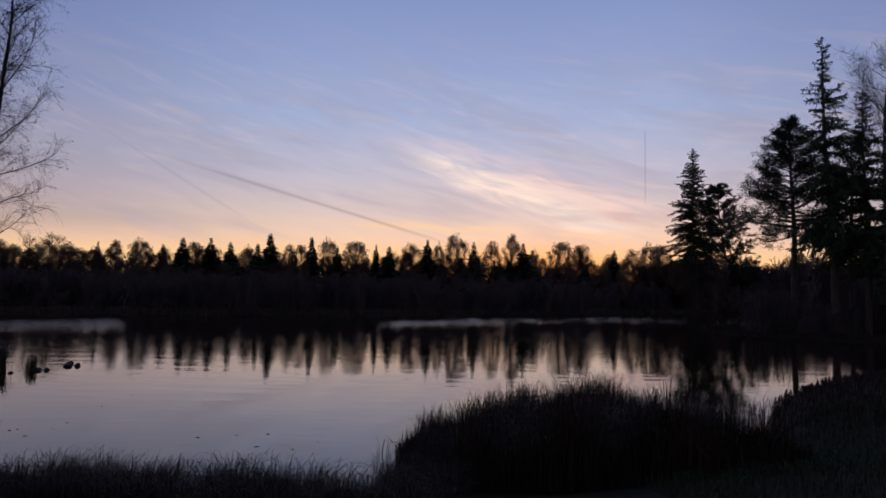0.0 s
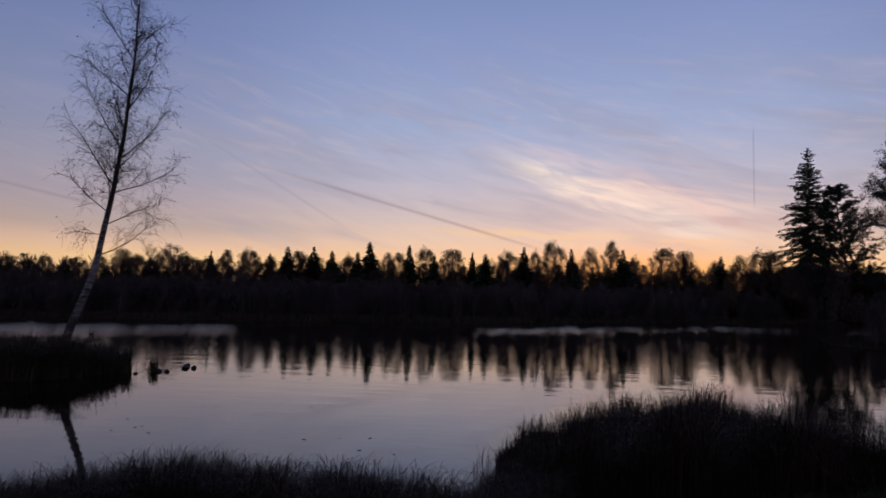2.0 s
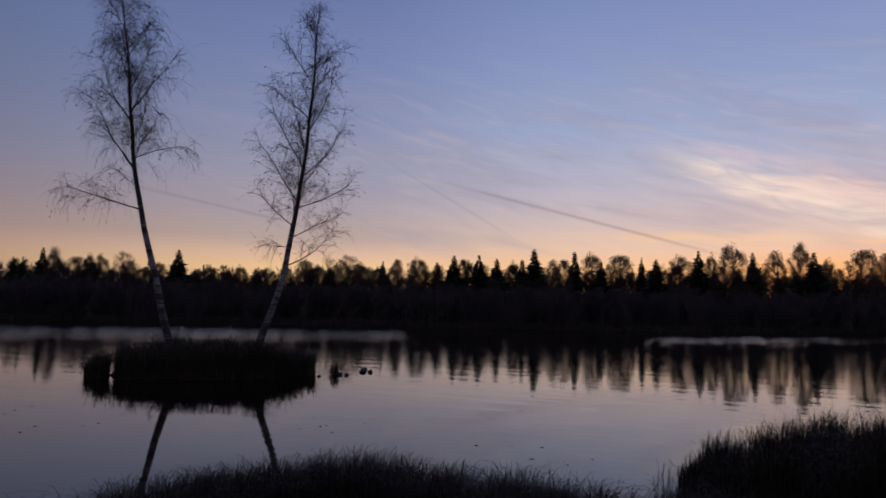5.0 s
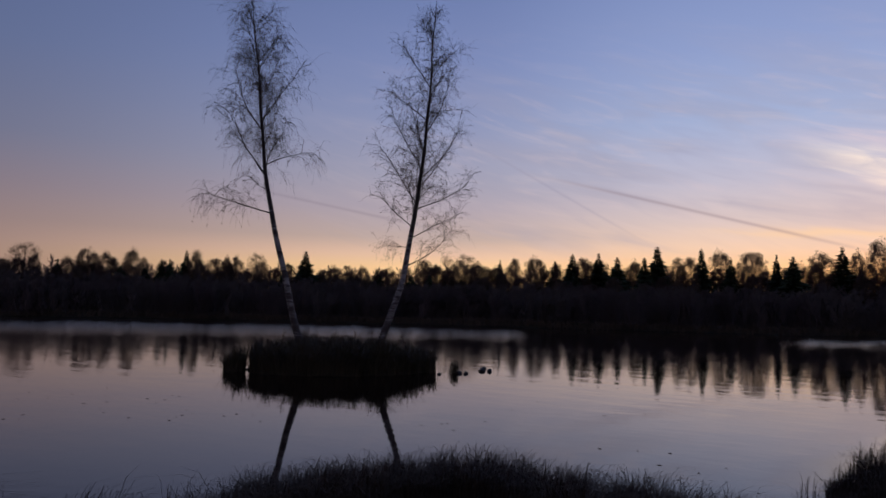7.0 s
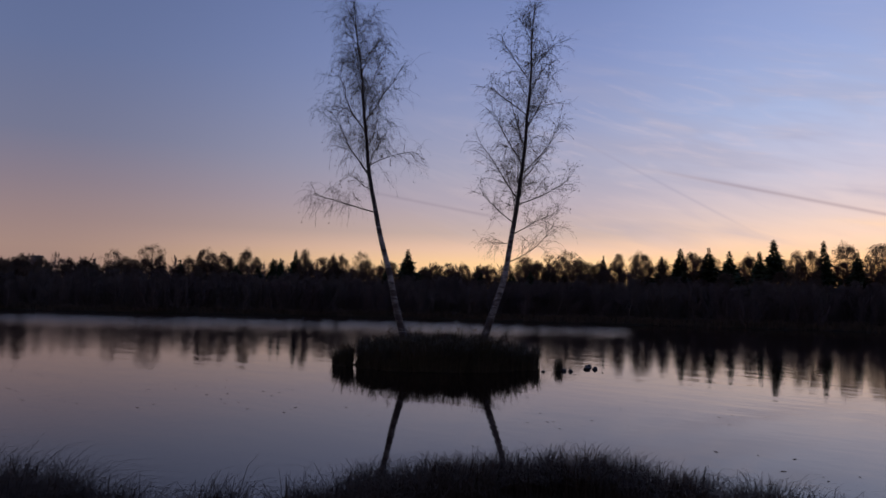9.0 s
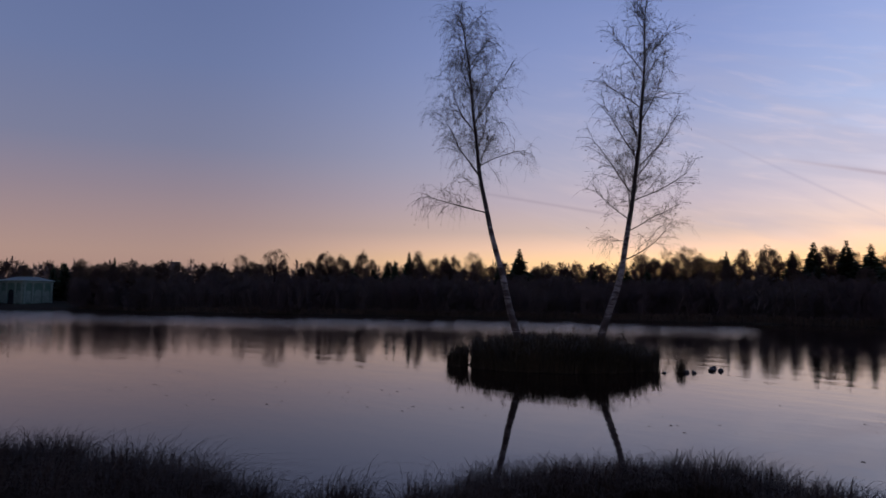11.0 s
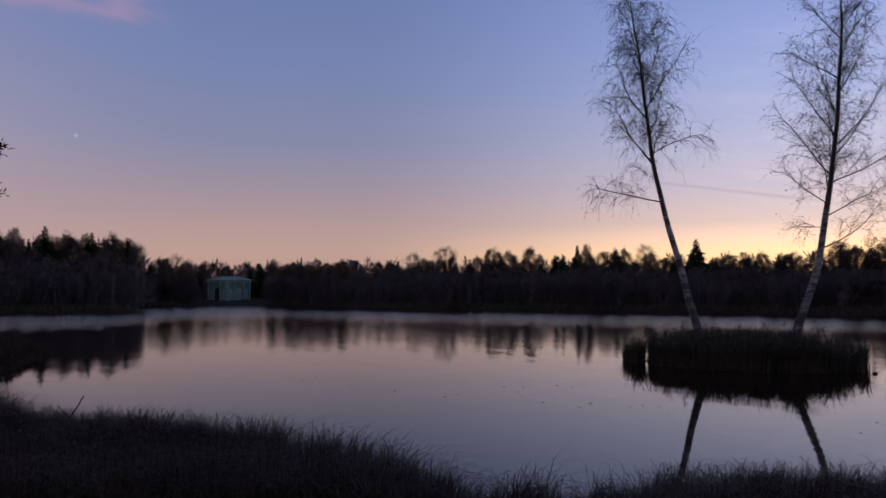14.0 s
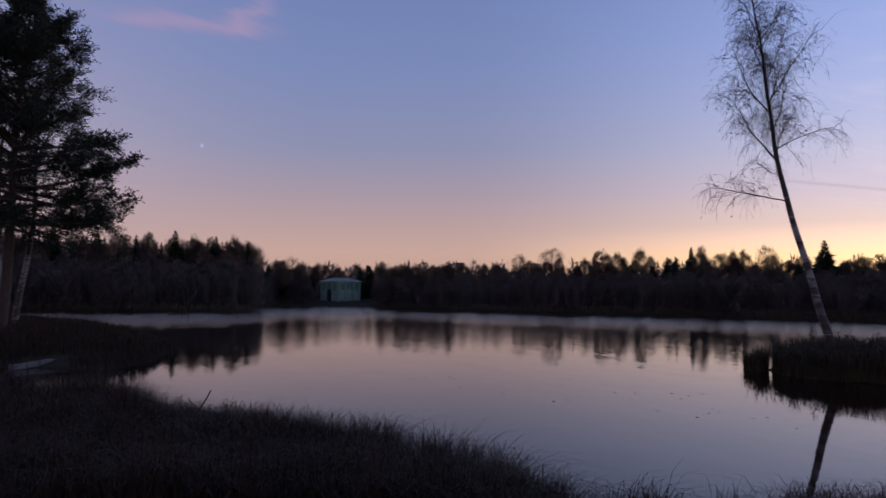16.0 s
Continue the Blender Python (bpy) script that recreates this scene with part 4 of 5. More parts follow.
# ---- grass and sedge ----
def sedge(name, pts, ground, tall, rng, material, label, width=0.009, lean=0.38, category="sedge"):
    """Bent blades: roots pts (k x 2) on ground heights, each of its own height."""
    k = len(pts)
    turn = rng.uniform(0, 2 * np.pi, k)
    drift = np.column_stack([np.cos(turn), np.sin(turn)]) * rng.gamma(2.0, 0.5, k)[:, None] + np.array([0.16, 0.05])
    drift *= (lean * tall)[:, None] * 0.75
    side = np.column_stack([-np.sin(turn), np.cos(turn)]) * (rng.uniform(0.6, 1.4, k) * width * 0.5)[:, None]
    verts = np.empty((k, 7, 3))
    for j, (s, wd) in enumerate(((0.0, 1.0), (0.45, 0.9), (0.8, 0.6))):
        xy = pts + drift * s ** 2.4
        zz = ground + tall * s * (1 - 0.12 * s * lean)
        verts[:, 2 * j, :2], verts[:, 2 * j + 1, :2] = xy - side * wd, xy + side * wd
        verts[:, 2 * j, 2] = verts[:, 2 * j + 1, 2] = zz
    verts[:, 6, :2] = pts + drift * 1.3
    verts[:, 6, 2] = ground + tall * (rng.uniform(0.84, 1.0, k) - 0.3 * np.minimum(1, np.hypot(drift[:, 0], drift[:, 1]) / tall))
    i = (np.arange(k) * 7)[:, None]
    quads = np.concatenate([i + [[0, 1, 3, 2]], i + [[2, 3, 5, 4]]]).tolist()
    tris = (i + [[4, 5, 6]]).tolist()
    ob = new(name, mesh_of(name, verts.reshape(-1, 3), quads + tris, material))
    return tagged(ob, label, category, kind="stuff")


def scatter(rng, box_, count, lo, hi):
    """Random points in a box whose distance from the waterline lies between lo and hi."""
    x0, x1, y0, y1 = box_
    p = np.column_stack([rng.uniform(x0, x1, count), rng.uniform(y0, y1, count)])
    d = shore_distance(p)
    keep = (d > lo) & (d < hi)
    return p[keep], d[keep]


def clumps(p, size, seed, sharp=1.0):
    """Tussocks: 0 to 1, in lumps of that size."""
    return np.clip(0.5 + sharp * bumps(p, 1 / size, seed), 0, 1)


def make_banks():
    rng = np.random.default_rng(11)
    # sedge along the waterline before the viewer
    p, d = scatter(rng, (-21, 0.2, -9, 11.2), 420000, -0.25, 7.0)
    r = np.hypot(p[:, 0], p[:, 1])
    c = 0.65 * clumps(p, 0.42, 2.0, 2.2) + 0.35 * clumps(p, 1.5, 6.0, 2.0)
    keep = (r > 7.6) & ((d < 2.6) | (p[:, 0] < -7.0)) & (rng.uniform(size=len(p)) < 0.30 + 0.7 * c)
    p, d, c = p[keep], d[keep], c[keep]
    if len(p) > 100000:
        pick = rng.permutation(len(p))[:100000]
        p, d, c = p[pick], d[pick], c[pick]
    g = np.maximum(ground_height(p, d), -0.06)
    tall = (0.33 + 0.46 * c) * rng.uniform(0.68, 1.15, len(p)) * np.interp(d, [-0.25, 0.3, 2.6, 7], [0.8, 1.0, 0.9, 0.6])
    left = np.clip((-p[:, 0] - 8.4) / 2.5, 0, 1)
    bearing = np.degrees(np.arctan2(-p[:, 0], p[:, 1]))
    tall *= 1 + 0.14 * left - 0.4 * np.exp(-((p[:, 0] + 13.4) ** 2 + (p[:, 1] + 0.6) ** 2) / 1.3) + 0.42 * np.clip((bearing - 94.0) / 2.0, 0, 1) * np.clip((5.0 - d) / 2.0, 0, 1) + 0.17 * np.exp(-((bearing - 73.0) / 7.0) ** 2)
    tall *= 1 - 0.3 * left * np.clip((d - 2.0) / 2.0, 0, 1)
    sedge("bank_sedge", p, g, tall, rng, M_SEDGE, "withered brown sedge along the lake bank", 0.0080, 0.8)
    # the tall tussock on the point
    p, d = scatter(rng, (-1.6, 7.6, 8.8, 17.2), 150000, -0.2, 9.0)
    low = (p[:, 0] - 2.7) ** 2 / 3.5 ** 2 + (p[:, 1] - 12.7) ** 2 / 4.0 ** 2
    c = clumps(p, 0.7, 5.0, 1.25)
    keep = (low < 1.0) & (rng.uniform(size=len(p)) < 0.35 + 0.65 * c)
    p, d, c = p[keep][:34000], d[keep][:34000], c[keep][:34000]
    g = np.maximum(ground_height(p, d), -0.05)
    rim = np.interp(d, [-0.2, 0.2, 1.4], [0.42, 0.72, 1.0])
    rim *= np.interp(p[:, 0], [-0.9, 0.2, 0.8, 3.0, 4.2, 5.6], [0.62, 0.9, 1.03, 1.05, 0.84, 0.4])
    tall = (0.50 + 0.88 * c) * rim * rng.uniform(0.6, 1.25, len(p))
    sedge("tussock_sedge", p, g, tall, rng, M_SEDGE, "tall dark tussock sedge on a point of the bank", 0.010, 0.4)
    # a few stems standing in the water off the point
    p = np.column_stack([rng.uniform(-1.15, -0.85, 26), rng.uniform(11.8, 13.2, 26)])
    sedge("water_stems", p, np.full(26, -0.05), rng.uniform(0.2, 0.5, 26), rng, M_SEDGE, "thin sedge stems standing in shallow water", 0.010, 0.2)
    # short grass behind the tussock
    p, d = scatter(rng, (2.5, 14, 4.5, 18), 78000, 0.3, 12)
    p, d = p[:30000], d[:30000]
    sedge("lawn_grass", p, ground_height(p, d), rng.uniform(0.08, 0.24, len(p)), rng, M_LAWN, "short green grass on the bank", 0.012, 0.5, "grass")
    # right-hand bank beyond the inlet
    p, d = scatter(rng, (6.5, 36, 14, 68), 110000, -0.2, 3.0)
    p, d = p[:15000], d[:15000]
    tall = rng.uniform(0.5, 1.0, len(p)) * (0.7 + 0.5 * clumps(p, 2.0, 8.0)) * np.interp(p[:, 1], [38, 46], [0.3, 0.5])
    sedge("shore_reeds", p, np.maximum(ground_height(p, d), -0.05), tall, rng, M_SEDGE, "dark reeds along the inlet shore", 0.026, 0.3)
    # point under the pine
    p, d = scatter(rng, (-62, -18, -22, -1.5), 178000, -0.3, 7.0)
    r = np.hypot(p[:, 0], p[:, 1])
    bearing = np.degrees(np.arctan2(-p[:, 0], p[:, 1]))
    edging = (np.hypot(p[:, 0] + 30.35, p[:, 1] + 6.35) < 1.1) | ((r < 31) & (r > 29) & (np.abs(bearing - 101.8) < 1.5))
    keep = (r > 21) & ~edging
    p, d = p[keep][:26000], d[keep][:26000]
    bearing = np.degrees(np.arctan2(-p[:, 0], p[:, 1]))
    tall = (0.35 + 0.45 * clumps(p, 1.8, 9.0)) * rng.uniform(0.7, 1.25, len(p)) * np.interp(bearing, [92, 97], [0.35, 1.0])
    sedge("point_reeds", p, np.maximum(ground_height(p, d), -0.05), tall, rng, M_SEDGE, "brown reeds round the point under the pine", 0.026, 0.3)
    # reeds at the foot of the far wood, coloured paler in place of haze
    az = rng.uniform(-22, 112, 16000)
    q = np.array([far_place(a, 0)[:2] for a in np.arange(-22, 112.5, 0.5)])
    px = np.interp(az, np.arange(-22, 112.5, 0.5), q[:, 0]) * (1 + rng.uniform(0.004, 0.04, len(az)))
    py = np.interp(az, np.arange(-22, 112.5, 0.5), q[:, 1]) * (1 + rng.uniform(0.004, 0.04, len(az)))
    p = np.column_stack([px, py])
    g = np.maximum(ground_height(p), -0.05)
    sedge("far_reeds", p, g, rng.uniform(0.4, 1.1, len(p)) * np.interp(np.abs(az - 80.8), [3.2, 4.2], [0.12, 1.0]), rng, M_HAZEREED, "belt of reeds along the far shore, colour paled for haze", 0.05, 0.35)


make_banks()


# ---- the islet and its birches ----
def islet_point(side, away, z=0.0):
    return ISLET + SIDE * side + AWAY * away + Vector((0, 0, z))


def islet_rise(s, a):
    """Height of the islet's mound, and of the small hummock beside it."""
    s = s / (1 + a / 30.0)
    e = (s / 4.25) ** 2 + (a / 2.95) ** 2 + np.where(s < -3.5, 2.0, 0.0)
    main = 0.62 * np.clip(1 - e, -0.4, 1)
    h = ((s + 4.05) / 0.5) ** 2 + ((a + 0.4) / 0.9) ** 2
    hum = 0.22 * np.clip(1 - h, -0.4, 1)
    return np.maximum(main, hum)


def make_islet():
    rng = np.random.default_rng(21)
    s, a = np.meshgrid(np.linspace(-5.2, 5.2, 105), np.linspace(-3.6, 3.6, 73))
    z = islet_rise(s, a)
    flat = z.ravel() > -0.2
    jit = np.array([0.09 * noise.noise((x * 1.3, y * 1.3, 4.0)) for x, y in zip(s.ravel(), a.ravel())])
    zz = np.where(z.ravel() > 0, z.ravel() + jit * 1.2, z.ravel())
    base = np.array(ISLET)
    v = base[None] + s.ravel()[:, None] * np.array(SIDE)[None] + a.ravel()[:, None] * np.array(AWAY)[None] + zz[:, None] * np.array([[0, 0, 1.0]])
    k = s.shape[1]
    i = (np.arange(s.shape[0] - 1)[:, None] * k + np.arange(k - 1)[None]).ravel()
    f = np.stack([i, i + 1, i + k + 1, i + k], 1)
    f = f[flat[f].any(axis=1)]
    tagged(new("islet", mesh_of("islet", v, f, M_GROUND, True)), "low earth islet overgrown with sedge", "islet", kind="structure")
    n = 78000
    ps, pa = rng.uniform(-4.6, 4.4, n), rng.uniform(-2.9, 2.9, n)
    h = islet_rise(ps, pa)
    u = ps / (1 + pa / 30.0)
    keep = (h > -0.02) & ~((u > -3.66) & (u < -3.55))
    ps, pa, h = ps[keep][:30000], pa[keep][:30000], h[keep][:30000]
    world = base[None] + ps[:, None] * np.array(SIDE)[None] + pa[:, None] * np.array(AWAY)[None]
    p = world[:, :2]
    c = clumps(p, 0.5, 12.0, 1.5)
    tall = (0.40 + 0.66 * c) * rng.uniform(0.5, 1.3, len(p)) * np.interp(h, [0, 0.12, 0.6], [1.12, 1.0, 0.78])
    tall *= np.interp(np.abs(ps + 0.2), [1.6, 4.2], [1.08, 0.84]) * np.where(u[keep][:30000] < -3.6, 1.12, 1.0)
    tall *= 1 + 0.35 * np.exp(-((ps - 2.1) ** 2 + (pa + 2.0) ** 2) / 1.2)
    sedge("islet_sedge", p, np.maximum(h, -0.03), tall, rng, M_ISLE, "dark matted sedge covering the islet", 0.018, 0.55)
    # thin weeds rising above the sedge
    for k2 in range(9):
        sx = (-2.0, -1.1, -0.2, 0.35, 0.9, 1.7, 2.6, 3.1, -2.7)[k2]
        w = islet_point(sx, rng.uniform(-1.0, 0.4), 0.35)
        weed = thing("dry_weed", "dry brown weed stalk on the islet", "weed", "weeds on the islet", Matrix.Translation(w))
        t, cc = Tubes(), Cards()
        st = bend(rng, (0, 0, 0), aim(rng.uniform(0, 360), 80), rng.uniform(0.9, 1.45), 5, 0, 0.08)
        t.add(st, np.linspace(0.012, 0.006, 6), 4)
        part("stalk", t.mesh("stalk", M_TWIG), weed)
        m = 26
        root = np.array([along(st, v2)[0] for v2 in rng.uniform(0.55, 0.999, m)])
        cc.add(root, rng.normal(size=(m, 3)) + np.array([[0, 0, 0.6]]), rng.uniform(0.08, 0.2, m), 0.035, rng, 0.5)
        part("seed_head", cc.mesh("seed_head", M_LEAF), weed)


make_islet()

B1 = heading(43.5, 0) * 29.6
B2 = heading(36.54, 0) * 30.0
birch_on_islet("birch", B1, [(0.3, 0.26), (1.48, 0.0), (2.12, -0.2), (2.93, -0.4), (3.75, -0.59), (4.69, -0.81), (5.63, -1.06), (6.38, -1.27), (7.4, -1.44), (7.92, -1.56),
                              (9.54, -1.76), (11.22, -1.93), (12.92, -2.08), (14.12, -2.27), (15.95, -2.48)],
               [(6.5, 181, 2.9, 16, 0.06), (7.5, 178, 0.9, 22, 0.0), (8.06, 172, 3.4, 54, 0.13), (8.2, 150, 2.6, 44, 0.16), (8.55, 5, 2.3, 32, 0.07), (10.0, 178, 2.9, 52, 0.07), (10.5, 0, 2.8, 53, 0.02),
                (11.7, 184, 2.2, 62, 0.03), (12.3, 172, 2.2, 66, 0.03), (12.7, 8, 1.8, 58, 0.05), (11.3, 350, 2.3, 63, 0.03), (13.8, 180, 1.4, 54, 0.05), (14.4, 10, 1.3, 60, 0.02)],
               (8.3, 15.3, 17, 2.5), 3, "tall bare silver birch with bent stem on the islet", 1.2)
birch_on_islet("birch", B2, [(0.3, -0.44), (1.57, 0.0), (2.27, 0.22), (2.8, 0.44), (3.75, 0.69), (4.72, 0.9), (6.66, 1.17), (7.88, 1.38), (9.11, 1.52), (10.6, 1.63), (12.35, 1.76),
                              (13.85, 1.8), (15.63, 1.85), (16.6, 1.96)],
               [(4.5, 3, 2.7, 22, -0.02), (5.3, 178, 1.1, 4, 0.03), (5.7, 5, 2.4, 32, 0.04), (7.0, 355, 2.5, 18, -0.01), (7.3, 182, 2.9, 42, 0.05), (8.4, 4, 3.0, 46, 0.02), (8.8, 176, 2.9, 58, 0.09),
                (10.4, 0, 2.9, 57, 0.02), (11.0, 184, 2.3, 40, 0.03), (9.6, 188, 2.6, 55, 0.03), (12.5, 180, 2.2, 60, 0.02), (12.9, 2, 2.2, 58, 0.02), (14.3, 176, 1.3, 60, 0.02), (6.2, 186, 2.0, 35, 0.04)],
               (6.0, 15.6, 27, 2.4), 4, "leaning bare silver birch with a round crown on the islet", 0.35)


# ---- trees on the right-hand shore ----
def on_bearing(az, r):
    w = heading(az, 0)
    x, y = w.x * r, w.y * r
    return x, y, float(ground_height([(x, y)])[0]) - 0.05


def stand(tree, az, r, turn=0.0):
    x, y, z = on_bearing(az, r)
    tree.matrix_world = pose(x, y, z, 0, 0, az + turn)
    return tree


def top_at(el, az, r):
    return EYE_Z + el * r - on_bearing(az, r)[2]


RIGHT = "conifers on the wooded shore"
stand(spruce("spruce", top_at(0.209, -20.2, 150), 13.5, 41, True, "slender ragged spruce across the inlet", RIGHT, 0.08, 0.5, 0.04), -20.2, 150)
stand(pine("pine", top_at(0.155, -22.9, 150), 15.5, 42, "leaning pine with a one-sided crown", RIGHT, 0.2, -0.10, 60, 3.4), -22.9, 150)
stand(pine("larch", top_at(0.240, -27.4, 66), 10.5, 43, "broad conical larch with layered boughs", RIGHT, 0.43, 0.0, 74, 1.1, 0.0, 1.0), -27.2, 66)
stand(spruce("spruce", top_at(0.343, -29.9, 63), 5.2, 44, True, "tallest ragged spruce on the wooded shore", RIGHT, 0.30, 0.7, 0.24, -0.028), -29.9, 63)
stand(spruce("spruce", top_at(0.268, -31.9, 62), 5.4, 45, True, "dark dense spruce beside the tall one", RIGHT, 0.25, 0.6, 0.26), -31.9, 62)
stand(spruce("spruce", top_at(0.225, -33.7, 63), 5.4, 48, True, "younger dense spruce at the wood's edge", RIGHT, 0.20, 0.5, 0.2), -33.6, 61)
stand(pine("pine", top_at(0.21, -31.0, 68), 5.0, 47, "thin pine among the spruces", RIGHT, 0.45, 0.0, 22, 1.0), -31.0, 68)
stand(bare_tree("bare_birch", top_at(0.335, -33.4, 67), 8.0, 46, "tall leafless birch behind the spruces", RIGHT, 0.35, 38, 26, 0.95, 0.014, 0.0, 0.0, 0.45), -33.4, 67)


def right_thicket():
    for k in range(26):
        az = -25.0 - k * 0.42
        r = rnd.uniform(62, 74)
        x, y, z = on_bearing(az, r)
        tall = rnd.uniform(1.4, 2.8) if -31.2 < az < -26.6 else rnd.uniform(3.0, 6.0)
        v = rnd.randrange(3)
        STOCK.plant(("r", v), lambda: bush("alder_bush", 6.5, 5.5, 300 + v, "dark dense alder bush under the conifers", "bushes on the wooded shore", 0.3, 3000), 6.5, x, y, tall, rnd.uniform(0, 360), 1.0)
    for k in range(44):
        az = -18.6 - k * 0.45
        r = rnd.uniform(147, 158)
        x, y, z = on_bearing(az, r)
        tall = EYE_Z + rnd.uniform(0.046, 0.072) * r - z
        v = rnd.randrange(4)
        STOCK.plant(("b", v), lambda: bush("thicket_bush", 6.0, 5.0, 200 + v, "dense dark autumn thicket at the far shore", "far thicket", 0.34, 4200), 6.0, x, y, tall, rnd.uniform(0, 360), 0.8)


right_thicket()


# ---- the pine and birches on the left-hand point ----
def big_pine():
    tree = pine("pine", top_at(0.360, 104.7, 42), 11.2, 51, "large dark Scots pine on the lake point", "trees on the point", 0.30, 0.045, 92, 1.5, 0.01)
    stand(tree, 104.75, 42)
    rng = np.random.default_rng(52)
    b, c = Tubes(), Cards()
    for h, azim, ln, rise in ((7.3, 2, 6.0, 14), (6.5, -8, 5.2, 6), (5.6, 12, 4.6, 2), (9.6, 6, 4.4, 10)):
        limb = bend(rng, (0.045 * h, 0, h), aim(azim, rise), ln, 9, 0.012, 0.05, 0.02)
        b.add(limb, np.linspace(0.11, 0.02, 10), 6)
        for _ in range(int(ln * 5)):
            q, d = along(limb, rng.uniform(0.35, 1.0) * 0.999)
            o = d * 0.8 + rng.normal(size=3) * 0.5
            o[2] += 0.3
            o /= np.linalg.norm(o)
            br = bend(rng, q, o, rng.uniform(0.5, 1.3), 4, 0.05, 0.12)
            b.add(br, np.linspace(0.018, 0.008, 5), 3)
            for v in (0.4, 0.7, 1.0):
                q2, d2 = along(br, v * 0.999)
                m = 26
                w = rng.normal(size=(m, 3)) + d2 * 0.7
                w[:, 2] = w[:, 2] * 0.75 + 0.15
                c.add(q2 + rng.normal(size=(m, 3)) * (0.16, 0.16, 0.08), w, rng.uniform(0.16, 0.34, m), 0.07, rng, 0.35)
    part("low_branchwork", b.mesh("low_branchwork", M_PINEBARK), tree)
    part("low_foliage", c.mesh("low_foliage", M_PINE), tree)


big_pine()


def point_birch(az, r, h, lean, seed):
    rng = np.random.default_rng(seed)
    tree = thing("birch", "slim white-stemmed birch beside the pine", "tree", "trees on the point")
    z = np.linspace(0, h, 20)
    stem = np.stack([lean * z + 0.15 * np.sin(z * 0.6 + seed), 0.1 * np.cos(z * 0.5), z], 1)
    t = Tubes()
    t.add(stem, 0.17 * (1 - z / h) ** 0.8 + 0.015, 9)
    part("trunk", t.mesh("trunk", M_BIRCH), tree, "white birch bark with black scars")
    b = Tubes()
    for i in range(20):
        s = 0.38 + 0.6 * (i + rng.uniform()) / 20
        p = stem[int(s * 19)]
        limb = bend(rng, p, aim(i * 137.5, rng.uniform(40, 60)), 2.4 * (1.15 - s), 6, 0.02, 0.1, 0.06)
        b.add(limb, np.linspace(0.03, 0.008, 7), 4)
        for _ in range(14):
            q, d = along(limb, rng.uniform(0.2, 0.999))
            o = d + rng.normal(size=3) * 0.6
            b.add(bend(rng, q, o / np.linalg.norm(o), rng.uniform(0.5, 1.1), 4, 0, 0.15, 0.4), np.linspace(0.009, 0.005, 5), 3)
    part("crown", b.mesh("crown", M_TWIG), tree)
    stand(tree, az, r)


point_birch(103.7, 46, 14.0, 0.07, 61)
point_birch(105.2, 47, 13.0, 0.02, 62)


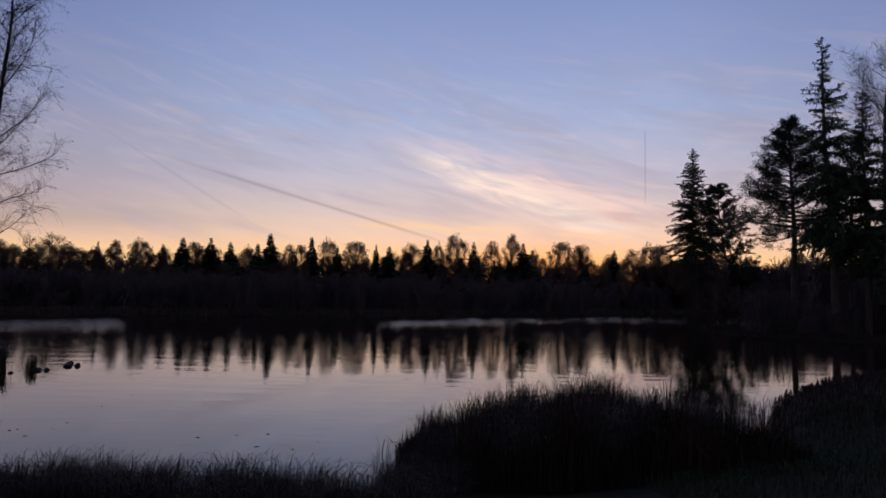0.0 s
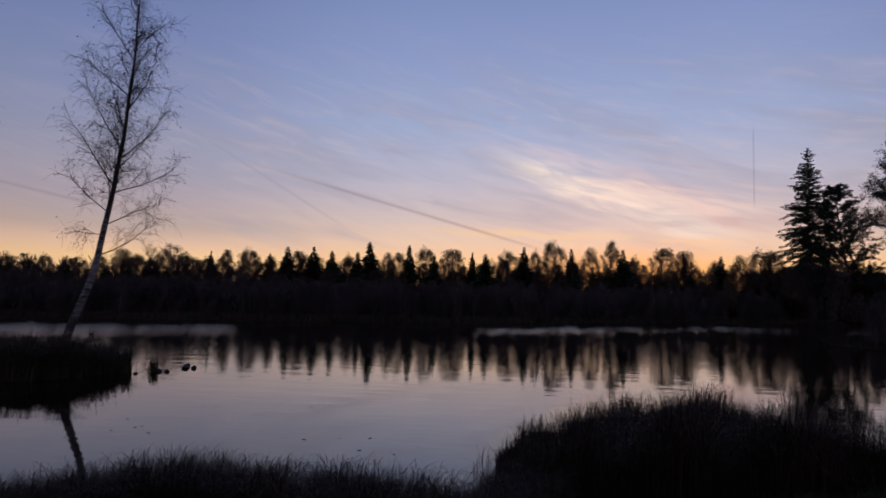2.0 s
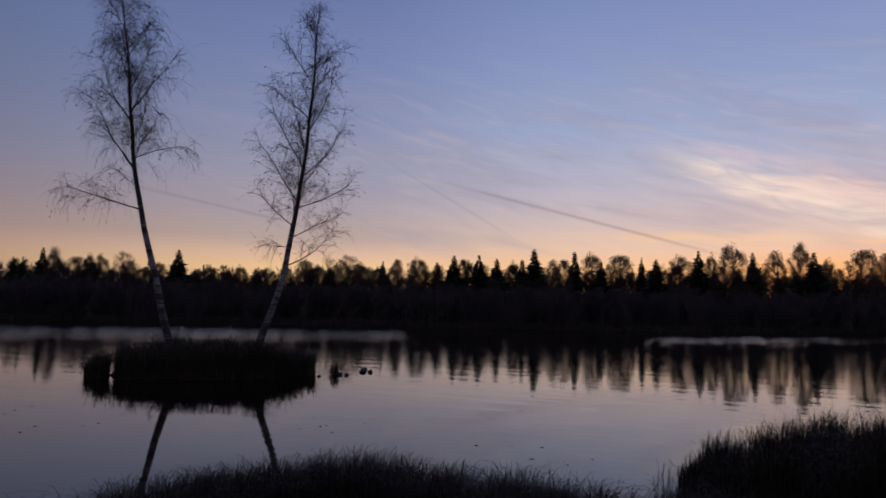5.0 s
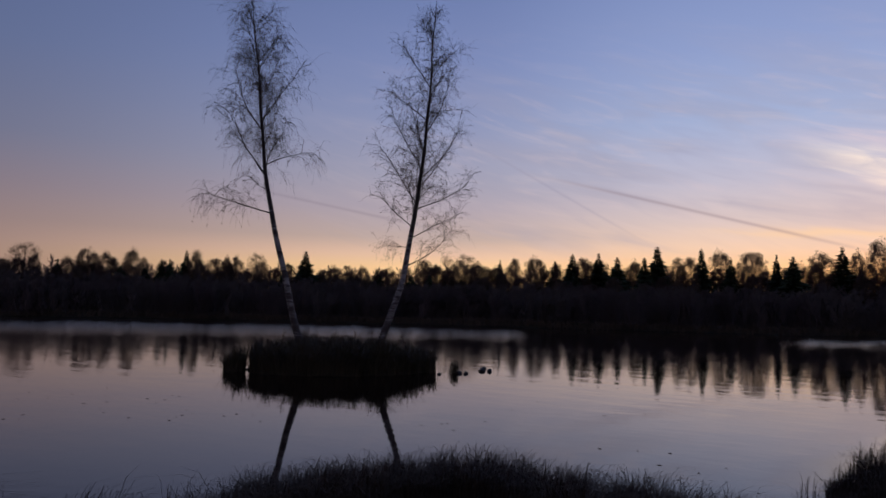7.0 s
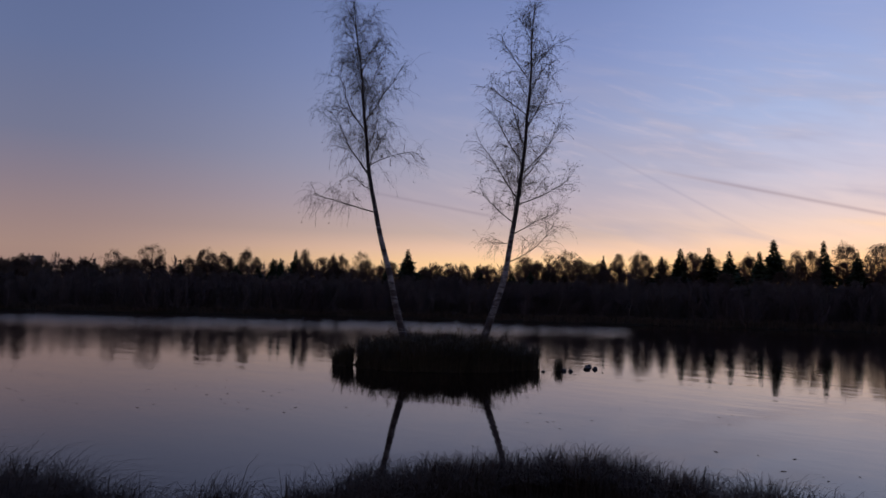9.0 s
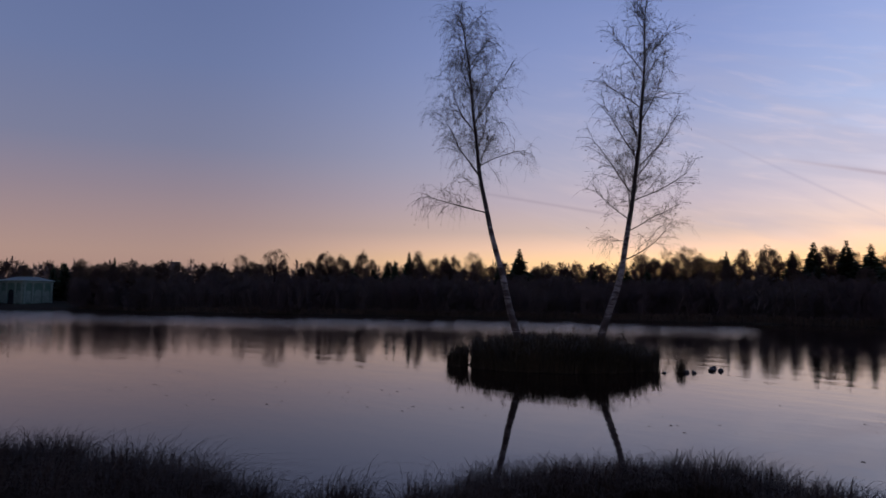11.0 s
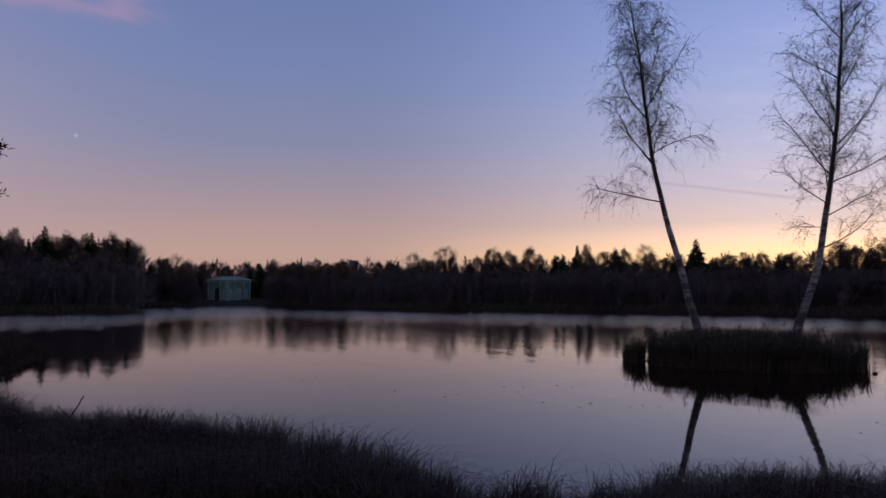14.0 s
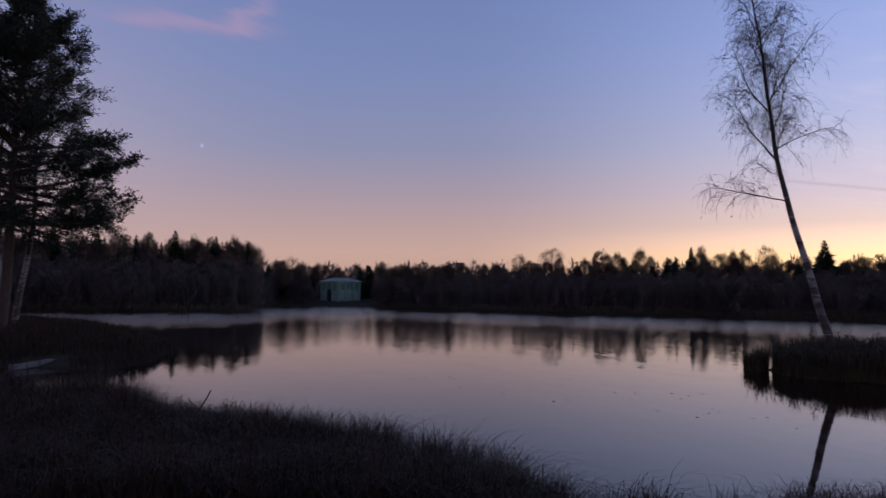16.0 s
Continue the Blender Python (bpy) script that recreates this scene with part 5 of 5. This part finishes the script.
# ---- pavilion on the far shore ----
def pavilion():
    w = heading(80.6, 0) * 144.0
    z0 = 0.1
    p = thing("pavilion", "small pale green classical pavilion at the water's edge", "pavilion", "", pose(w.x, w.y, z0, 0, 0, 80.6 + 38))
    side, tall = 5.7, 4.05
    bm = bmesh.new()
    box(bm, 0, 0, -0.3, side + 1.2, side + 1.2, 1.2, 0, 0.04)
    part("plinth", bm_mesh("plinth", bm, M_WALL), p, "grey stone plinth")
    bm = bmesh.new()
    box(bm, 0, 0, 0.3 + tall / 2, side, side, tall)
    part("wall", bm_mesh("wall", bm, M_PAINT), p)
    bm = bmesh.new()
    box(bm, 0, 0, 0.3 + tall + 0.12, side + 0.25, side + 0.25, 0.26)
    box(bm, 0, 0, 0.3 + tall + 0.35, side + 0.7, side + 0.7, 0.2, 0, 0.03)
    part("cornice", bm_mesh("cornice", bm, M_WHITE), p, "pale moulded cornice")
    h, e, t = 0.3 + tall + 0.45, side / 2 + 0.3, 1.2
    v = [(-e, -e, h), (e, -e, h), (e, e, h), (-e, e, h), (-t, -t, h + 0.65), (t, -t, h + 0.65), (t, t, h + 0.65), (-t, t, h + 0.65)]
    part("roof", mesh_of("roof", v, [(0, 1, 5, 4), (1, 2, 6, 5), (2, 3, 7, 6), (3, 0, 4, 7), (4, 5, 6, 7), (3, 2, 1, 0)], M_ROOF), p, "low hipped sheet roof")

    def arch(name, cx, face, width, sill, high, material):
        """A round-headed panel standing proud of a face, with its surround."""
        pts = [(cx - width / 2, sill), (cx + width / 2, sill)]
        pts += [(cx + width / 2 * math.cos(a), high - width / 2 + width / 2 * math.sin(a)) for a in np.linspace(0, math.pi, 9)]
        bm2 = bmesh.new()
        turn = pose(0, 0, 0, 0, 0, face)
        front = [bm2.verts.new(turn @ Vector((x, -side / 2 - 0.06, z))) for x, z in pts]
        rear = [bm2.verts.new(turn @ Vector((x, -side / 2 + 0.05, z))) for x, z in pts]
        bm2.faces.new(front)
        for i in range(len(front)):
            j = (i + 1) % len(front)
            bm2.faces.new((front[j], front[i], rear[i], rear[j]))
        ob = part(name, bm_mesh(name, bm2, material), p)
        bm2 = bmesh.new()
        box(bm2, cx, -side / 2 - 0.13, sill - 0.06, width + 0.24, 0.18, 0.12)
        bmesh.ops.transform(bm2, matrix=turn, verts=bm2.verts)
        part("sill", bm_mesh("sill", bm2, M_WHITE), ob)
        return ob

    for face in (0, 90, 180, 270):
        turn = pose(0, 0, 0, 0, 0, face)
        for cx in (-2.62, -1.05, 1.05, 2.62):
            bm = bmesh.new()
            box(bm, cx, -side / 2 - 0.09, 0.3 + tall / 2, 0.34, 0.18, tall, 0, 0.02)
            box(bm, cx, -side / 2 - 0.11, 0.3 + tall - 0.12, 0.46, 0.24, 0.2)
            box(bm, cx, -side / 2 - 0.11, 0.42, 0.46, 0.24, 0.22)
            bmesh.ops.transform(bm, matrix=turn, verts=bm.verts)
            part("pilaster", bm_mesh("pilaster", bm, M_WHITE), p)
        arch("door" if face == 270 else "blind_arch", 0.0, face, 1.3, 0.35, 3.2, M_PANE if face == 270 else M_WHITE)
        for cx in (-1.83, 1.83):
            arch("window", cx, face, 0.9, 1.0, 3.0, M_WHITE)
    bm = bmesh.new()
    for k in range(3):
        box(bm, 0, -side / 2 - 0.75 - 0.3 * k, 0.16 - 0.16 * k, 2.4, 0.34, 0.4)
    part("steps", bm_mesh("steps", bm, M_WALL), p, "low stone steps")


pavilion()


def far_tower():
    """A square tower whose flat head shows above the wood."""
    w = heading(70.75, 0) * 230.0
    z0 = float(ground_height([(w.x, w.y)])[0])
    top = EYE_Z + 0.0415 * 230 - z0
    t = thing("tower", "square flat-topped tower behind the woods", "tower", "", pose(w.x, w.y, z0, 0, 0, 70.75 + 12))
    bm = bmesh.new()
    box(bm, 0, 0, top / 2 - 0.3, 2.4, 2.4, top, 0, 0.05)
    part("shaft", bm_mesh("shaft", bm, M_WALL), t)
    bm = bmesh.new()
    box(bm, 0, 0, top - 0.25, 2.9, 2.9, 0.5, 0, 0.05)
    part("parapet", bm_mesh("parapet", bm, M_WALL), t)


far_tower()


# ---- small things in and by the water ----
def stone(x, y, size, seed, flat=0.6, label="dark wet stone standing out of the water"):
    bm = bmesh.new()
    bmesh.ops.create_icosphere(bm, subdivisions=3, radius=size)
    for v in bm.verts:
        q = v.co * (1.3 / size) + Vector((seed, 0, seed))
        v.co *= 1 + 0.34 * noise.noise(q) + 0.12 * noise.noise(q * 3)
        v.co.z *= flat
    me = bm_mesh("stone", bm, M_STONE)
    me.polygons.foreach_set("use_smooth", [True] * len(me.polygons))
    ob = tagged(new("stone", me), label, "stone", "stones by the islet")
    ob.matrix_world = pose(x, y, size * flat * 0.25, 0, 0, seed * 40)
    return ob


stone(-15.09, 24.21, 0.09, 1.0)
stone(-14.70, 25.10, 0.14, 2.0, 0.7)
stone(-14.40, 25.20, 0.10, 3.0, 0.8)
stone(-14.36, 26.55, 0.14, 4.0, 0.65)
stone(-14.10, 26.75, 0.11, 4.6, 0.8)
stone(-14.75, 27.4, 0.14, 5.0, 0.7)
stone(-23.75, 20.95, 0.14, 6.0, 0.8)


def reed_clump():
    rng = np.random.default_rng(71)
    p = np.column_stack([rng.normal(-14.85, 0.12, 90), rng.normal(25.0, 0.12, 90)])
    sedge("reed_clump", p, np.full(90, -0.04), rng.uniform(0.25, 0.75, 90), rng, M_ISLE, "small clump of reeds in the water beside the islet", 0.02, 0.18)
    p = np.column_stack([rng.normal(-15.6, 0.12, 60), rng.normal(24.4, 0.18, 60)])
    sedge("reed_fringe", p, np.full(60, -0.04), rng.uniform(0.3, 0.8, 60), rng, M_ISLE, "loose reeds at the islet's edge", 0.02, 0.2)


reed_clump()


def dead_stalk():
    s = thing("dead_stalk", "broken dry stalk leaning out of the bank sedge", "stalk")
    rng = np.random.default_rng(72)
    t = Tubes()
    t.add(bend(rng, (0, 0, 0), aim(2, 58), 0.95, 6, 0, 0.05), np.linspace(0.018, 0.012, 7), 6)
    part("stem", t.mesh("stem", M_TWIG), s)
    t = Tubes()
    t.add(bend(rng, (0.3, 0, 0.5), aim(170, 40), 0.3, 4, 0, 0.08), np.linspace(0.01, 0.006, 5), 4)
    part("side_shoot", t.mesh("side_shoot", M_TWIG), s)
    w = heading(92.6, 0) * 12.6
    s.matrix_world = pose(w.x, w.y, float(ground_height([(w.x, w.y)])[0]) - 0.05, 0, 0, 92.6)


dead_stalk()


def mooring():
    """Low weathered timber edging at the point."""
    e = thing("timber_edging", "low pale weathered timber edging at the waterline", "edging", "", pose(-30.35, -6.35, -0.04, 0, 0, 150))
    for k in range(5):
        bm = bmesh.new()
        box(bm, -1.2 + k * 0.62, 0.02 * (k % 2), 0.16 + 0.02 * (k % 3), 0.56, 0.09, 0.22, 0, 0.012)
        part("plank", bm_mesh("plank", bm, M_PLANK), e)
        bm = bmesh.new()
        bmesh.ops.create_cone(bm, cap_ends=True, segments=10, radius1=0.06, radius2=0.055, depth=0.8, matrix=pose(-1.5 + k * 0.62, 0.11, -0.13))
        part("post", bm_mesh("post", bm, M_PLANK), e)


mooring()


def floating_leaves():
    rng = np.random.default_rng(73)
    v, f = [], []
    spots = [heading(a, 0) * r for a, r in ((58, 20), (60, 24), (53, 22), (66, 21), (48, 19), (30, 17), (20, 20), (74, 24), (70, 28), (12, 14))]
    for k in range(100):
        c = spots[k % len(spots)]
        x, y = c.x + rng.normal() * 1.3, c.y + rng.normal() * 0.7
        a, s = rng.uniform(0, 6.28), rng.uniform(0.02, 0.055)
        n = len(v)
        for j, (u, w) in enumerate(((1, 0), (0.3, 0.55), (-0.8, 0.35), (-1, 0), (-0.8, -0.35), (0.3, -0.55))):
            v.append((x + s * (u * math.cos(a) - w * math.sin(a)), y + s * (u * math.sin(a) + w * math.cos(a)), 0.004 + 0.004 * (j % 2)))
        f.append(tuple(range(n, n + 6)))
    tagged(new("floating_leaves", mesh_of("floating_leaves", v, f, M_LEAF)), "scattered fallen leaves floating on the lake", "leaves", kind="stuff")


floating_leaves()


def moon():
    """The waxing moon, more than half lit."""
    m = bpy.data.materials.new("moonlight")
    m.use_nodes = True
    n = Nodes(m.node_tree)
    e = n.add("ShaderNodeEmission")
    grain = n.noise(n.add("ShaderNodeTexCoord").outputs["Object"], 0.06, 3.0)
    n.link(n.ramp(grain, [(0.35, lin(112, 116, 144)), (0.65, lin(138, 140, 166))]), e.inputs[0])
    n.link(e.outputs[0], n.add("ShaderNodeOutputMaterial").inputs[0])
    rad = 4500 * math.tan(radians(0.22))
    v, rings, half = [], 24, []
    for i in range(rings + 1):
        a = math.pi * i / rings - math.pi / 2
        for j in range(9):
            u = -0.25 + 1.25 * j / 8
            v.append((rad * u * math.cos(a), -rad * 0.3 * math.cos(a) * math.cos(u * 1.5), rad * math.sin(a)))
    f = [(i * 9 + j, i * 9 + j + 1, i * 9 + j + 10, i * 9 + j + 9) for i in range(rings) for j in range(8)]
    ob = new("moon", mesh_of("moon", v, f, m, True))
    ob.matrix_world = Matrix.Translation(heading(91.83, 11.35) * 4500) @ pose(0, 0, 0, -11, 0, 91.83)
    tagged(ob, "pale half moon in the dusk sky", "moon", kind="structure")


moon()
